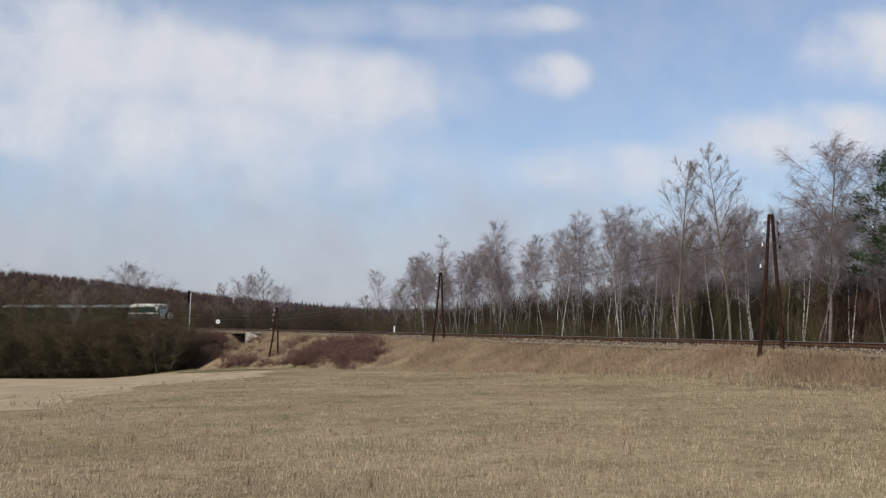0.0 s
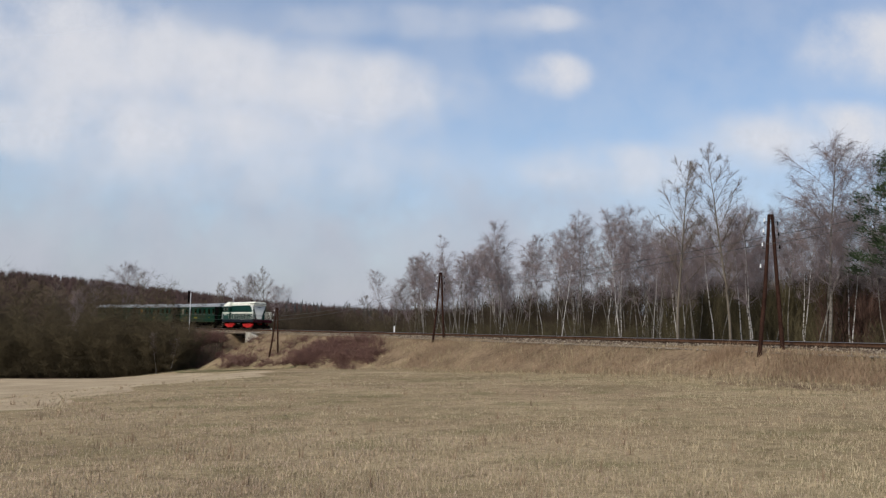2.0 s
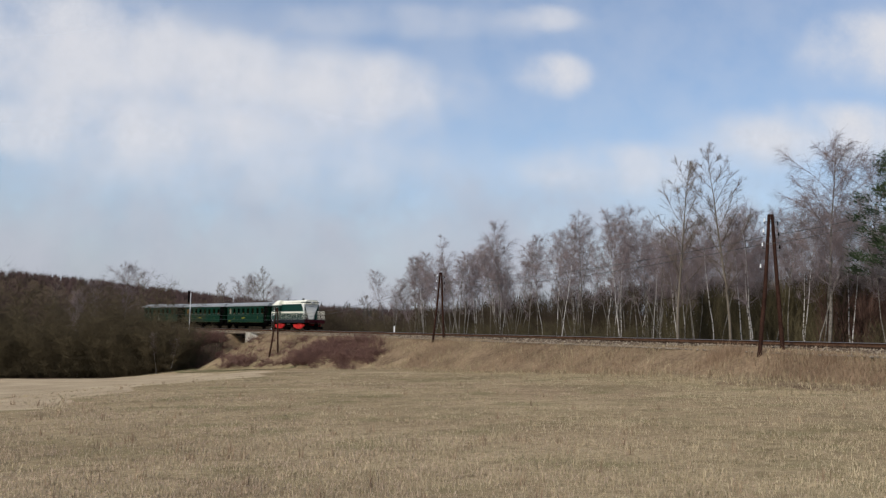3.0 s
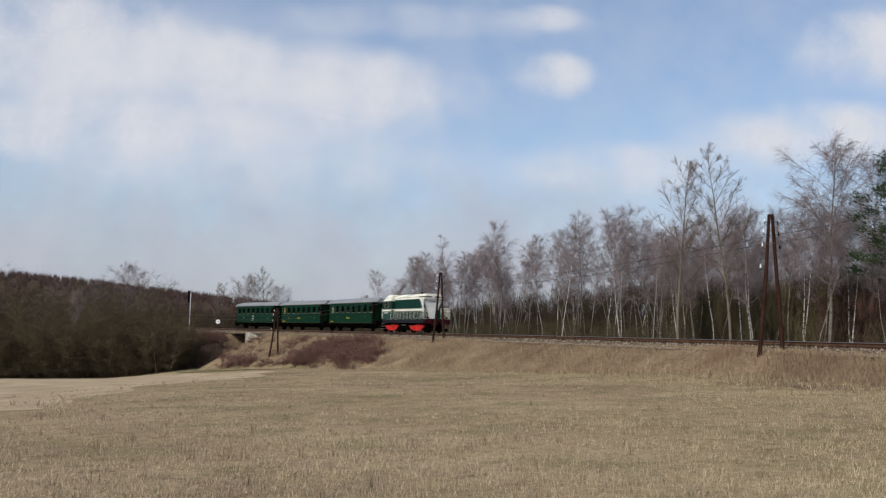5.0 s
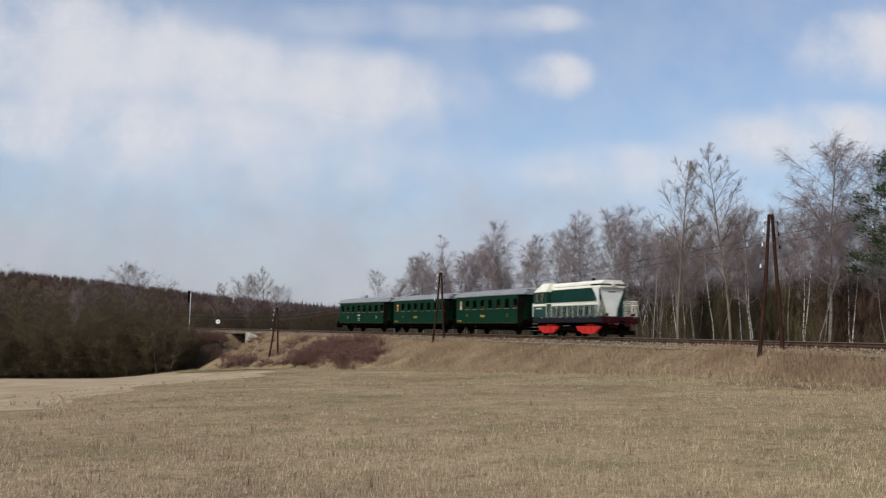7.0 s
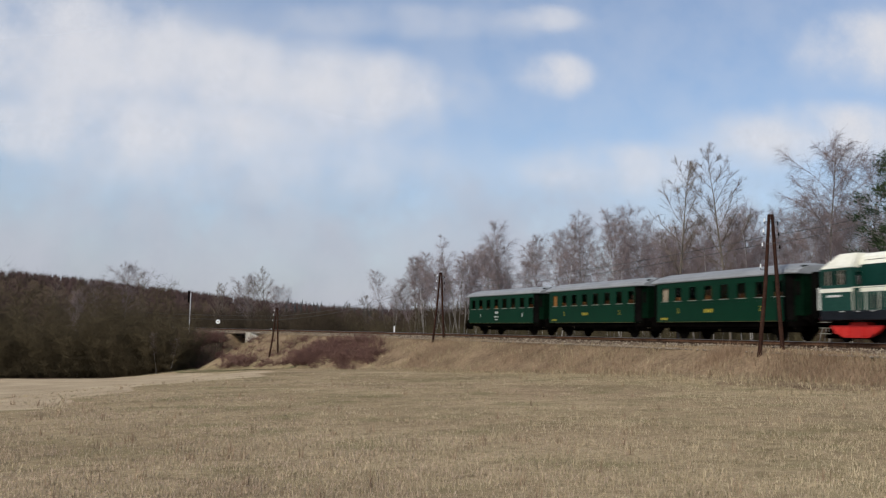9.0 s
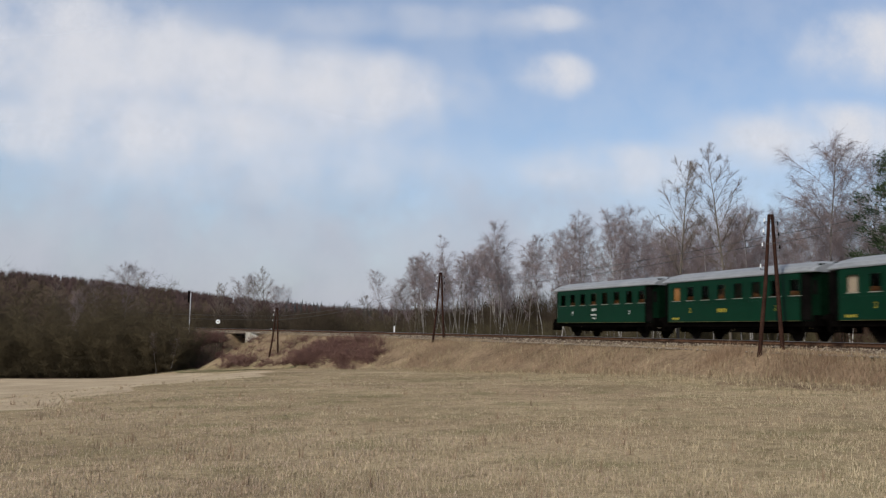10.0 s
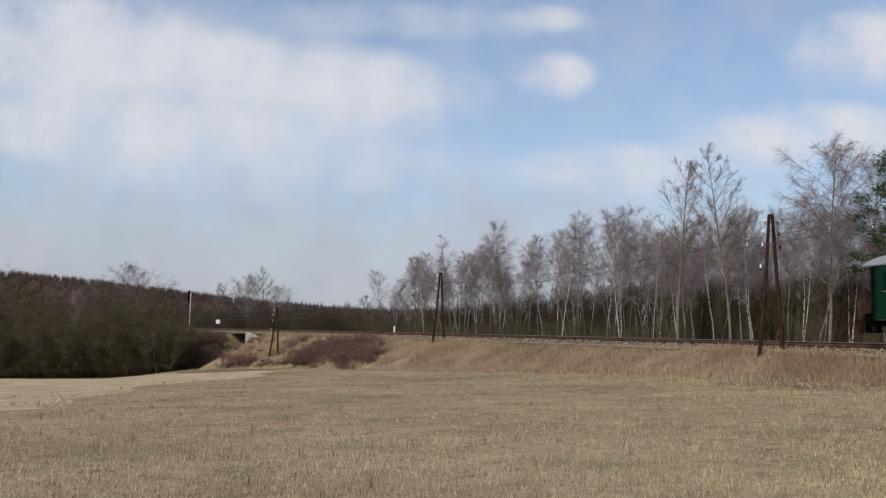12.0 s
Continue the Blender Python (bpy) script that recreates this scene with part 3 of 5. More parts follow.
    for y in (-1, 1):
        part("battery_box", box(B(), 0.2, 1.9, *sorted((y * 1.17, y * 0.55)), 0.40, 0.79, 0.03), "underframe", frame_part)
        part("side_pipe", tube(B(), (-3.0, y * 1.22, 0.60), (3.8, y * 1.22, 0.60), 0.035, 0.035, 8), "underframe", frame_part)
    part("air_tank", tube(B(), (2.2, -0.7, 0.58), (3.4, -0.7, 0.58), 0.16, 0.16, 14), "underframe", frame_part)
    tr = B()
    for y in (-0.9, 0.9):
        tube(tr, (-2.9, y, 0.76), (-1.6, y, 0.42), 0.03, 0.03, 6)
        tube(tr, (-1.6, y, 0.42), (2.4, y, 0.42), 0.03, 0.03, 6)
        tube(tr, (2.4, y, 0.42), (3.7, y, 0.76), 0.03, 0.03, 6)
    part("truss_rod", tr, "underframe", frame_part)
    part("brake_cylinder", tube(B(), (-2.2, -0.3, 0.62), (-1.4, -0.3, 0.62), 0.17, 0.17, 14), "underframe", frame_part)
    axles = [wheelset(root, x) for x in (-3.9, 4.65)]
    return root, [(a, 0.5) for a in axles]


def locomotive():
    """A centre-hood diesel with the driving cab at its back; x runs forward, centre of the frame at x = 0."""
    root = empty("diesel_locomotive", pose(0, 0, 0), "green and cream diesel locomotive with red bogies and white front", "locomotive")
    a, e = -5.23, 4.55
    b = box(B(), a, e, -1.45, 1.45, 0.95, 1.36, 0.02)
    fr = part("main_frame", b, "frame_blue", root, "slate-blue frame")
    b = B()
    for i in range(9):
        box(b, a + 1.3 + i * 0.95, a + 1.5 + i * 0.95, -1.462, -1.451, 1.30, 1.33)
        box(b, a + 1.3 + i * 0.95, a + 1.5 + i * 0.95, 1.451, 1.462, 1.30, 1.33)
    part("frame_marks", b, "mark_white", fr)
    for d, x in ((-1, a), (1, e)):
        part("buffer_beam", box(B(), *sorted((x + d * 0.003, x + d * 0.12)), -1.36, 1.36, 0.90, 1.30, 0.02), "maroon", fr, "maroon buffer beam")
        buffers(fr, x + d * 0.12, d, 1.05, "maroon")
        g = slab(B(), [(x - d * 0.25, 0.46), (x + d * 0.02, 0.46), (x + d * 0.10, 0.16), (x + d * 0.04, 0.16)], -1.15, 1.15)
        for yy in (-0.8, 0.8):
            box(g, *sorted((x - d * 0.2, x - d * 0.1)), yy - 0.05, yy + 0.05, 0.45, 0.96)
        part("rail_guard", g, "underframe", fr)
    # cab at the back
    c0, c1, cw = a - 0.10, a + 1.95, 1.38
    cab = B()
    for y in (-1, 1):
        ys = sorted((y * cw, y * (cw - 0.06)))
        box(cab, c0, c1, *ys, 1.362, 2.16)
        box(cab, c0, c1, *ys, 2.33, 2.48)
        box(cab, c0, c1, *ys, 3.10, 3.20)
        for x0, x1 in ((c0, c0 + 0.14), (c0 + 0.88, c0 + 0.96), (c0 + 1.68, c1)):
            box(cab, x0, x1, *ys, 2.48, 3.10)
    for x in (c0, c1 - 0.06):
        box(cab, x, x + 0.06, -cw + 0.06, cw - 0.06, 1.362, 2.48)
        box(cab, x, x + 0.06, -cw + 0.06, cw - 0.06, 3.05, 3.20)
        for y0, y1 in ((-cw + 0.06, -cw + 0.25), (-0.08, 0.08), (cw - 0.25, cw - 0.06)):
            box(cab, x, x + 0.06, y0, y1, 2.48, 3.05)
    cab = part("cab", cab, "loco_low_green", root, "green cab with upright window pillars")
    for y in (-1, 1):
        part("cab_band", box(B(), c0 - 0.01, c1, *sorted((y * (cw - 0.05), y * (cw + 0.012))), 2.16, 2.33), "cream", cab, "cream waist band")
        for x0, x1 in ((c0 + 0.14, c0 + 0.88), (c0 + 0.96, c0 + 1.68)):
            p = part("pane", box(B(), x0, x1, *sorted((y * (cw - 0.03), y * (cw - 0.035))), 2.48, 3.10), "glass", cab)
            p.visible_shadow = False
            for q in (x0 + 0.24, x0 + 0.48):
                part("window_bar", box(B(), q, q + 0.03, *sorted((y * (cw - 0.025), y * (cw + 0.006))), 2.48, 3.10), "sill", cab)
        part("plate", box(B(), c0 + 0.45, c0 + 1.35, *sorted((y * (cw + 0.001), y * (cw + 0.02))), 1.95, 2.04), "mark_white", cab, "white number bar")
        st = B()
        for z in (0.35, 0.60, 0.85):
            box(st, a - 0.02, a + 0.42, *sorted((y * 1.25, y * 1.50)), z, z + 0.03)
        part("footstep", st, "sill", fr)
        hr = tube(B(), (c0 - 0.06, y * 1.36, 1.40), (c0 - 0.06, y * 1.36, 2.40), 0.03, 0.03, 6)
        tube(hr, (c0 - 0.24, y * 1.30, 1.40), (c0 - 0.24, y * 1.30, 2.40), 0.02, 0.02, 6)
        part("handrail", hr, "loco_white", cab)
    part("control_desk", box(B(), c0 + 0.9, c0 + 1.5, -0.9, 0.9, 1.4, 2.5, 0.05), "black", cab)
    # cab roof with a slope to the back
    b = slab(B(), [(c0 - 0.04, 3.203), (c1, 3.203), (c1, 3.84), (c0 + 1.0, 3.84), (c0 + 0.85, 3.80)], -1.40, 1.40)
    for v in b.verts:
        if v.co.z > 3.5:
            v.co.y *= 0.80
    bmesh.ops.bevel(b, geom=b.edges[:], offset=0.02, segments=1, affect="EDGES")
    part("cab_roof", b, "cream", cab, "cream sloping cab roof")
    # hood
    h0, h1, hw = c1 + 0.002, e - 1.07, 0.93
    b = prism(B(), [(-hw, 1.362), (hw, 1.362), (hw, 3.32), (-hw, 3.32)], h0, h1)
    hood = part("hood", b, "loco_green", root, "dark green engine hood")
    b = prism(B(), [(-hw - 0.02, 3.322), (hw + 0.02, 3.322), (hw - 0.08, 3.66), (0.6, 3.82), (-0.6, 3.82), (-hw + 0.08, 3.66)], h0 - 0.01, h1 + 0.22)
    hr = part("hood_roof", b, "cream", hood, "cream hood roof")
    part("roof_strip", box(B(), h0 + 0.3, h1 - 0.5, -hw + 0.02, -hw + 0.05, 3.50, 3.52), "black", hr)
    part("exhaust_stack", tube(B(), (e - 3.4, 0, 3.78), (e - 3.4, 0, 4.06), 0.16, 0.13, 12), "black", hr)
    part("horn", tube(B(), (h0 + 1.2, 0.2, 3.87), (h0 + 1.7, 0.2, 3.89), 0.04, 0.09, 10), "black", hr)
    part("horn_block", box(B(), h1 - 2.3, h1 - 1.1, -hw + 0.02, -hw + 0.20, 3.50, 3.64, 0.03), "cream", hr)
    v = box(B(), h1 - 1.1, h1 + 0.24, -hw - 0.030, hw + 0.030, 3.46, 3.56, 0.02)
    part("visor", v, "black", hr, "dark visor round the headlamp")
    part("headlamp", tube(B(), (h1 + 0.2, 0, 3.51), (h1 + 0.33, 0, 3.51), 0.14, 0.12, 16), "lamp", hr, "round headlamp")
    for y in (-1, 1):
        part("lower_panel", box(B(), h0, h1 - 0.05, *sorted((y * (hw + 0.001), y * (hw + 0.016))), 1.364, 2.16), "loco_low_green", hood)
        part("waist_band", box(B(), h0, h1, *sorted((y * (hw + 0.001), y * (hw + 0.022))), 2.16, 2.33), "cream", hood, "cream waist band")
        for i in range(6):
            x = h0 + 0.45 + i * 1.1
            d = box(B(), x, x + 0.95, *sorted((y * (hw + 0.001), y * (hw + 0.014))), 2.42, 3.24, 0.006)
            part("hood_door", d, "loco_green", hood)
            d = B()
            for k in range(7):
                box(d, x + 0.1, x + 0.85, *sorted((y * (hw + 0.0145), y * (hw + 0.022))), 1.45 + k * 0.085, 1.49 + k * 0.085)
            part("louvre", d, "black", hood)
        wing = slab(B(), [(h1 - 0.95, 3.31), (h1 + 0.001, 3.31), (h1 + 0.001, 1.40), (h1 - 0.10, 2.0), (h1 - 0.30, 2.6), (h1 - 0.58, 3.0)], *sorted((y * (hw + 0.002), y * (hw + 0.026))))
        part("front_wing", wing, "loco_white", hood, "white swept wing of the front")
        # railing along the walkway
        r = B()
        y0 = y * 1.40
        for i in range(19):
            x = c1 + 0.08 + i * 0.39
            tube(r, (x, y0, 1.36), (x, y0, 2.33), 0.017 if i % 2 == 0 else 0.005, None, 6)
        tube(r, (c1, y0, 2.33), (c1 + 7.0, y0, 2.33), 0.020, 0.020, 6)
        for x in (e - 0.75, e - 0.42, e - 0.08):
            tube(r, (x, y0, 1.36), (x, y0, 2.40), 0.016, 0.016, 6)
        for z in (2.40, 2.15):
            tube(r, (e - 0.75, y0, z), (e - 0.08, y0, z), 0.016, 0.016, 6)
        part("railing", r, "cream", fr, "white walkway railing")
        r = B()
        for k in range(6):
            yy = y * (0.42 + k * 0.17)
            tube(r, (e - 0.06, yy, 1.36), (e - 0.06, yy, 2.40), 0.014, 0.014, 6)
        for z in (2.40, 2.1):
            tube(r, (e - 0.06, y * 0.42, z), (e - 0.06, y * 1.27, z), 0.015, 0.015, 6)
        part("front_railing", r, "cream", fr)
        lamp = tube(B(), (e + 0.1, y * 1.0, 1.48), (e - 0.12, y * 1.0, 1.48), 0.10, 0.11, 12)
        part("marker_lamp", lamp, "maroon", fr)
    # white V on the front face, narrowing downwards
    out = [(-hw, 3.40), (hw, 3.40), (hw * 0.95, 3.0), (0.62, 2.4), (0.44, 1.9), (0.36, 1.40), (-0.36, 1.40), (-0.44, 1.9), (-0.62, 2.4), (-hw * 0.95, 3.0)]
    part("front_panel", prism(B(), out, h1 + 0.002, h1 + 0.06), "loco_white", hood, "white V-shaped front panel")
    b = B()
    for i in range(3):
        box(b, h1 + 0.061, h1 + 0.068, -0.28 + i * 0.2, -0.14 + i * 0.2, 2.98, 3.06)
    part("front_mark", b, "frame_blue", hood)
    # bogies
    axles = []
    for cx in (a + 1.92, a + 7.72):
        bg = B()
        for y in (-1, 1):
            ys = sorted((y * 1.06, y * 1.19))
            slab(bg, [(cx - 1.60, 0.73), (cx + 1.60, 0.73), (cx + 1.58, 0.64), (cx + 1.2, 0.36), (cx + 0.7, 0.20), (cx - 0.7, 0.20), (cx - 1.2, 0.36), (cx - 1.58, 0.64)], *ys)
            for x in (cx - 1.1, cx + 1.1):
                box(bg, x - 0.17, x + 0.17, *sorted((y * 1.192, y * 1.27)), 0.36, 0.66, 0.03)
            for x in (cx - 0.45, cx + 0.45):
                tube(bg, (x, y * 1.24, 0.30), (x, y * 1.24, 0.66), 0.07, 0.07, 8)
        box(bg, cx - 0.5, cx + 0.5, -1.05, 1.05, 0.62, 0.86)
        bogie = part("bogie", bg, "bogie_red", root, "bright red bogie frame")
        for x in (cx - 1.1, cx + 1.1):
            axles.append((wheelset(bogie, x), 0.5))
    part("fuel_tank", box(B(), a + 3.75, a + 5.95, -1.2, 1.2, 0.32, 0.945, 0.08), "underframe", fr, "dark fuel tank")
    part("tank_label", box(B(), a + 4.3, a + 5.3, -1.212, -1.202, 0.72, 0.76), "sill", fr)
    return root, axles


TRAIN = []      # thing, offset of its centre from the tail of the train, half its guide length, axles


def train():
    for label, blind, ink, fig, off in (("dark green two-axle coach with white figures and grey roof", None, "mark_white", "3", 5.67),
                                        ("dark green two-axle coach with yellow figures and tan blind", "blind_tan", "mark_yellow", "2", 19.67),
                                        ("dark green two-axle coach with yellow figures and pale blind", "blind_pale", "mark_yellow", "2", 33.67)):
        c, ax = coach(label, blind, ink, fig)
        TRAIN.append((c, off, 4.3, ax))
    l, ax = locomotive()
    TRAIN.append((l, 42.01 + 5.23, 2.9, ax))


def tail_s(t):
    return 28 + 15.3617 * (t - 7) - 0.0313 * (t - 7) ** 2


# ---- clouds: a far backdrop ----
CLOUDS = []


def cloud(az, el, w, h, density, drift, far, mat="cloud"):
    """A thin bank of cloud far off: azimuth and elevation as slopes from the eye, half sizes likewise."""
    n = 24
    v, body, t = [], [], []
    for j in range(n + 1):
        for i in range(n + 1):
            u, q = i / n * 2 - 1, j / n * 2 - 1
            k = max(0.0, 1 - u * u - q * q)
            v.append((u * w * far * 1.35, -0.15 * k * h * far, q * h * far * 1.35))
            body.append(max(0.0, 1 - (u * u + q * q)))
    for j in range(n):
        for i in range(n):
            a = j * (n + 1) + i
            t += [(a, a + 1, a + n + 2), (a, a + n + 2, a + n + 1)]
    me = soup("cloud", v, t)
    at = me.attributes.new("body", "FLOAT", "POINT")
    at.data.foreach_set("value", np.array(body, dtype=np.float32))
    ob = hang(mat, me, mat)
    ob["density"] = density
    ob.location = (az * far, far, EYE.z + el * far)
    tagged(ob, "soft white cloud drifting in a hazy blue sky" if mat == "cloud" else "pale lavender haze low over the horizon", mat, "clouds", "structure")
    CLOUDS.append((ob, drift))


# ---- plants ----
class Wood:
    """Collects tapered bars of wood as arrays."""

    def __init__(self):
        self.v, self.t, self.n = [], [], 0

    def bar(self, a, b, r0, r1, sides=4):
        d = b - a
        side = d.cross(Vector((0.31, 0.17, 0.93)))
        if side.length < 1e-6:
            side = Vector((1, 0, 0))
        side.normalize()
        up = d.cross(side).normalized()
        n, pts = self.n, []
        ring = [side * math.cos(2 * math.pi * k / sides) + up * math.sin(2 * math.pi * k / sides) for k in range(sides)]
        if r1 <= 0:
            self.v += [tuple(a + q * r0) for q in ring] + [tuple(b)]
            self.t += [(n + k, n + (k + 1) % sides, n + sides) for k in range(sides)]
            self.n += sides + 1
        else:
            self.v += [tuple(a + q * r0) for q in ring] + [tuple(b + q * r1) for q in ring]
            for k in range(sides):
                i, j = n + k, n + (k + 1) % sides
                self.t += [(i, j, j + sides), (i, j + sides, i + sides)]
            self.n += 2 * sides

    def stem(self, pts, radii, sides=7):
        """One joined, tapered stem through the points."""
        n = self.n
        for i, p in enumerate(pts):
            d = (pts[min(i + 1, len(pts) - 1)] - pts[max(i - 1, 0)]).normalized()
            side = d.cross(Vector((0.0, 1.0, 0.13))).normalized()
            up = d.cross(side)
            self.v += [tuple(p + (side * math.cos(2 * math.pi * k / sides) + up * math.sin(2 * math.pi * k / sides)) * radii[i]) for k in range(sides)]
            if i:
                for k in range(sides):
                    a, b = n + (i - 1) * sides + k, n + (i - 1) * sides + (k + 1) % sides
                    self.t += [(a, b, b + sides), (a, b + sides, a + sides)]
        self.n += sides * len(pts)

    def mesh(self, name, smooth_faces=True):
        me = soup(name, self.v, self.t)
        if smooth_faces:
            me.polygons.foreach_set("use_smooth", np.ones(len(self.t), dtype=bool))
        return me


def path_of(rng, a, d, length, n, wander, droop):
    pts, p, d = [a.copy()], a.copy(), d.normalized()
    for _ in range(n):
        d = (d + Vector((rng.gauss(0, wander), rng.gauss(0, wander), rng.gauss(0, wander * 0.6) + droop))).normalized()
        p = p + d * (length / n)
        pts.append(p.copy())
    return pts


def cones(a, b, r):
    """Corners and triangles of thin three-sided twigs from the places a to the places b."""
    a, b = np.asarray(a, float), np.asarray(b, float)
    n = len(a)
    r = np.broadcast_to(np.asarray(r, float), (n,))
    d = b - a
    p = np.cross(d, (0.31, 0.17, 0.93))
    p /= np.linalg.norm(p, axis=1)[:, None] + 1e-9
    q = np.cross(d, p)
    q /= np.linalg.norm(q, axis=1)[:, None] + 1e-9
    ring = [a + (p * math.cos(k * 2.0944) + q * math.sin(k * 2.0944)) * r[:, None] for k in range(3)]
    v = np.stack([*ring, b], 1).reshape(-1, 3)
    t = (np.arange(n) * 4)[:, None, None] + np.array([(0, 1, 3), (1, 2, 3), (2, 0, 3)])
    return v, t.reshape(-1, 3)


def bare_tree(rng, height, r, clear, limbs, subs, twigs, width, shape, rise, droop, twig_len, twig_r, lean=0.03, forks=1, wander=0.04):
    """Trunk and crown meshes of a leafless tree; width: half the crown over the height, shape: where in the crown it is widest (0 to 1),
    rise: how steeply the limbs leave the trunk, droop: how far the outer twigs hang."""
    trunk, crown = Wood(), Wood()
    stems, ta, tb = [], [], []
    for f in range(forks):
        d = Vector((rng.gauss(0, lean) + (f > 0) * rng.uniform(-0.25, 0.25), rng.gauss(0, lean) + (f > 0) * rng.uniform(-0.25, 0.25), 1))
        pts = path_of(rng, Vector((rng.gauss(0, 0.1) * (f > 0), rng.gauss(0, 0.1) * (f > 0), -0.4)), d, height * (1 if f == 0 else rng.uniform(0.75, 0.95)) * 0.97, 12, wander, 0.02)
        rad = [max(0.012, r * (1 - 0.95 * (i / 12) ** 0.9) * (1.25 if i == 0 else 1)) for i in range(13)]
        trunk.stem(pts, rad)
        stems.append((pts, rad))

    def sprays(path, d, n, ln):
        for _ in range(n):
            h = rng.uniform(0.1, 1.0) * (len(path) - 1)
            j = min(len(path) - 2, int(h))
            c0 = path[j].lerp(path[j + 1], h - j)
            td = (d + Vector((rng.gauss(0, 0.55), rng.gauss(0, 0.55), rng.gauss(0.1, 0.45) - droop))).normalized()
            c1 = c0 + td * ln * rng.uniform(0.35, 0.75)
            ta.append(tuple(c0))
            tb.append(tuple(c1))
            if droop:
                td = (td + Vector((rng.gauss(0, 0.2), rng.gauss(0, 0.2), -1.6 * droop))).normalized()
                ta.append(tuple(c0.lerp(c1, 0.8)))
                tb.append(tuple(c1 + td * ln * rng.uniform(0.3, 0.7)))

    for k in range(limbs):
        pts, rad = stems[k % forks]
        u = (k + rng.random()) / limbs
        f = clear + (0.985 - clear) * u
        i = min(11, int(f * 12))
        base = pts[i].lerp(pts[i + 1], f * 12 - i)
        fall = (u / shape) ** 0.6 if u < shape else ((1 - u) / (1 - shape)) ** 0.75
        ln = max(0.035 * height, width * height * 1.15 * (0.35 + 0.65 * fall)) * rng.uniform(0.75, 1.12) * (1 - 0.35 * max(0, u - 0.8) / 0.2)
        a = k * 2.4 + rng.uniform(-0.5, 0.5)
        d = Vector((math.cos(a), math.sin(a), rise + 0.5 * u + rng.uniform(-0.2, 0.2)))
        lp = path_of(rng, base, d, ln, 5, 0.10, 0.05 - 0.16 * droop)
        lr = max(0.010, min(rad[i] * 0.5, 0.010 * ln + 0.006))
        for j in range(5):
            crown.bar(lp[j], lp[j + 1], lr * (1 - j / 5.6), lr * (1 - (j + 1) / 5.6), 4)
        share = 0.4 + 0.6 * min(1.0, ln / (width * height))
        for q in range(max(3, int(subs * share))):
            g = rng.uniform(0.06, 0.96)
            j = min(4, int(g * 5))
            b0 = lp[j].lerp(lp[j + 1], g * 5 - j)
            ld = (lp[j + 1] - lp[j]).normalized()
            dd = (ld + Vector((rng.gauss(0, 0.5), rng.gauss(0, 0.5), rng.gauss(0.05, 0.4)))).normalized()
            sl = ln * rng.uniform(0.25, 0.5) * (1.15 - 0.6 * g)
            sp = path_of(rng, b0, dd, sl, 3, 0.14, 0.03 - 0.2 * droop)
            sr = max(twig_r * 1.2, lr * 0.4)
            for z in range(3):
                crown.bar(sp[z], sp[z + 1], sr * (1 - z * 0.28), sr * (0.72 - z * 0.28), 3)
            sprays(sp, dd, twigs, twig_len * share)
        sprays(lp[3:], (lp[5] - lp[4]).normalized(), twigs // 2, twig_len * share)
    for pts, rad in stems:
        sprays(pts[10:], Vector((0, 0, 1)), twigs * 2, twig_len * 0.5)
    v, t = cones(ta, tb, twig_r)
    return trunk.mesh("trunk"), soup("crown", np.concatenate([np.array(crown.v), v]), np.concatenate([np.array(crown.t), t + crown.n]))


def tree_thing(name, trunk, crown, bark, twig, label, category, group, m):
    root = empty(name, m, label, category, group)
    hang("trunk", trunk, bark, root)
    hang("crown", crown, twig, root)
    return root


def shrub_mesh(rng, height, width, stems, subs, twigs, twig_len, r):
    """Many stems from one foot, branched and twiggy down to the ground."""
    w = Wood()
    for k in range(stems):
        a = rng.uniform(0, 2 * math.pi)
        q = rng.random() ** 0.6
        foot = Vector((math.cos(a) * q * width * 0.35, math.sin(a) * q * width * 0.35, -0.2))
        d = Vector((math.cos(a) * q * width / height * 1.1, math.sin(a) * q * width / height * 1.1, 1))
        ln = height * rng.uniform(0.55, 1.05) * (1 - 0.25 * q)
        pts = path_of(rng, foot, d, ln, 4, 0.09, 0.0)
        for j in range(4):
            w.bar(pts[j], pts[j + 1], r * (1 - j / 4.5), r * (1 - (j + 1) / 4.5), 3)
        for _ in range(subs):
            g = rng.uniform(0.1, 1.0)
            j = min(3, int(g * 4))
            b0 = pts[j].lerp(pts[j + 1], g * 4 - j)
            dd = Vector((rng.gauss(0, 0.8), rng.gauss(0, 0.8), rng.uniform(0.1, 1.0)))
            sp = path_of(rng, b0, dd, ln * rng.uniform(0.12, 0.3), 2, 0.15, 0.05)
            w.bar(sp[0], sp[1], r * 0.4, r * 0.28, 3)
            w.bar(sp[1], sp[2], r * 0.28, 0, 3)
            for _ in range(twigs):
                c0 = sp[0].lerp(sp[2], rng.random())
                td = Vector((rng.gauss(0, 0.8), rng.gauss(0, 0.8), rng.gauss(0.35, 0.5)))
                w.bar(c0, c0 + td.normalized() * twig_len * rng.uniform(0.5, 1.3), r * 0.3, 0, 3)
    return w.mesh("branches", False)


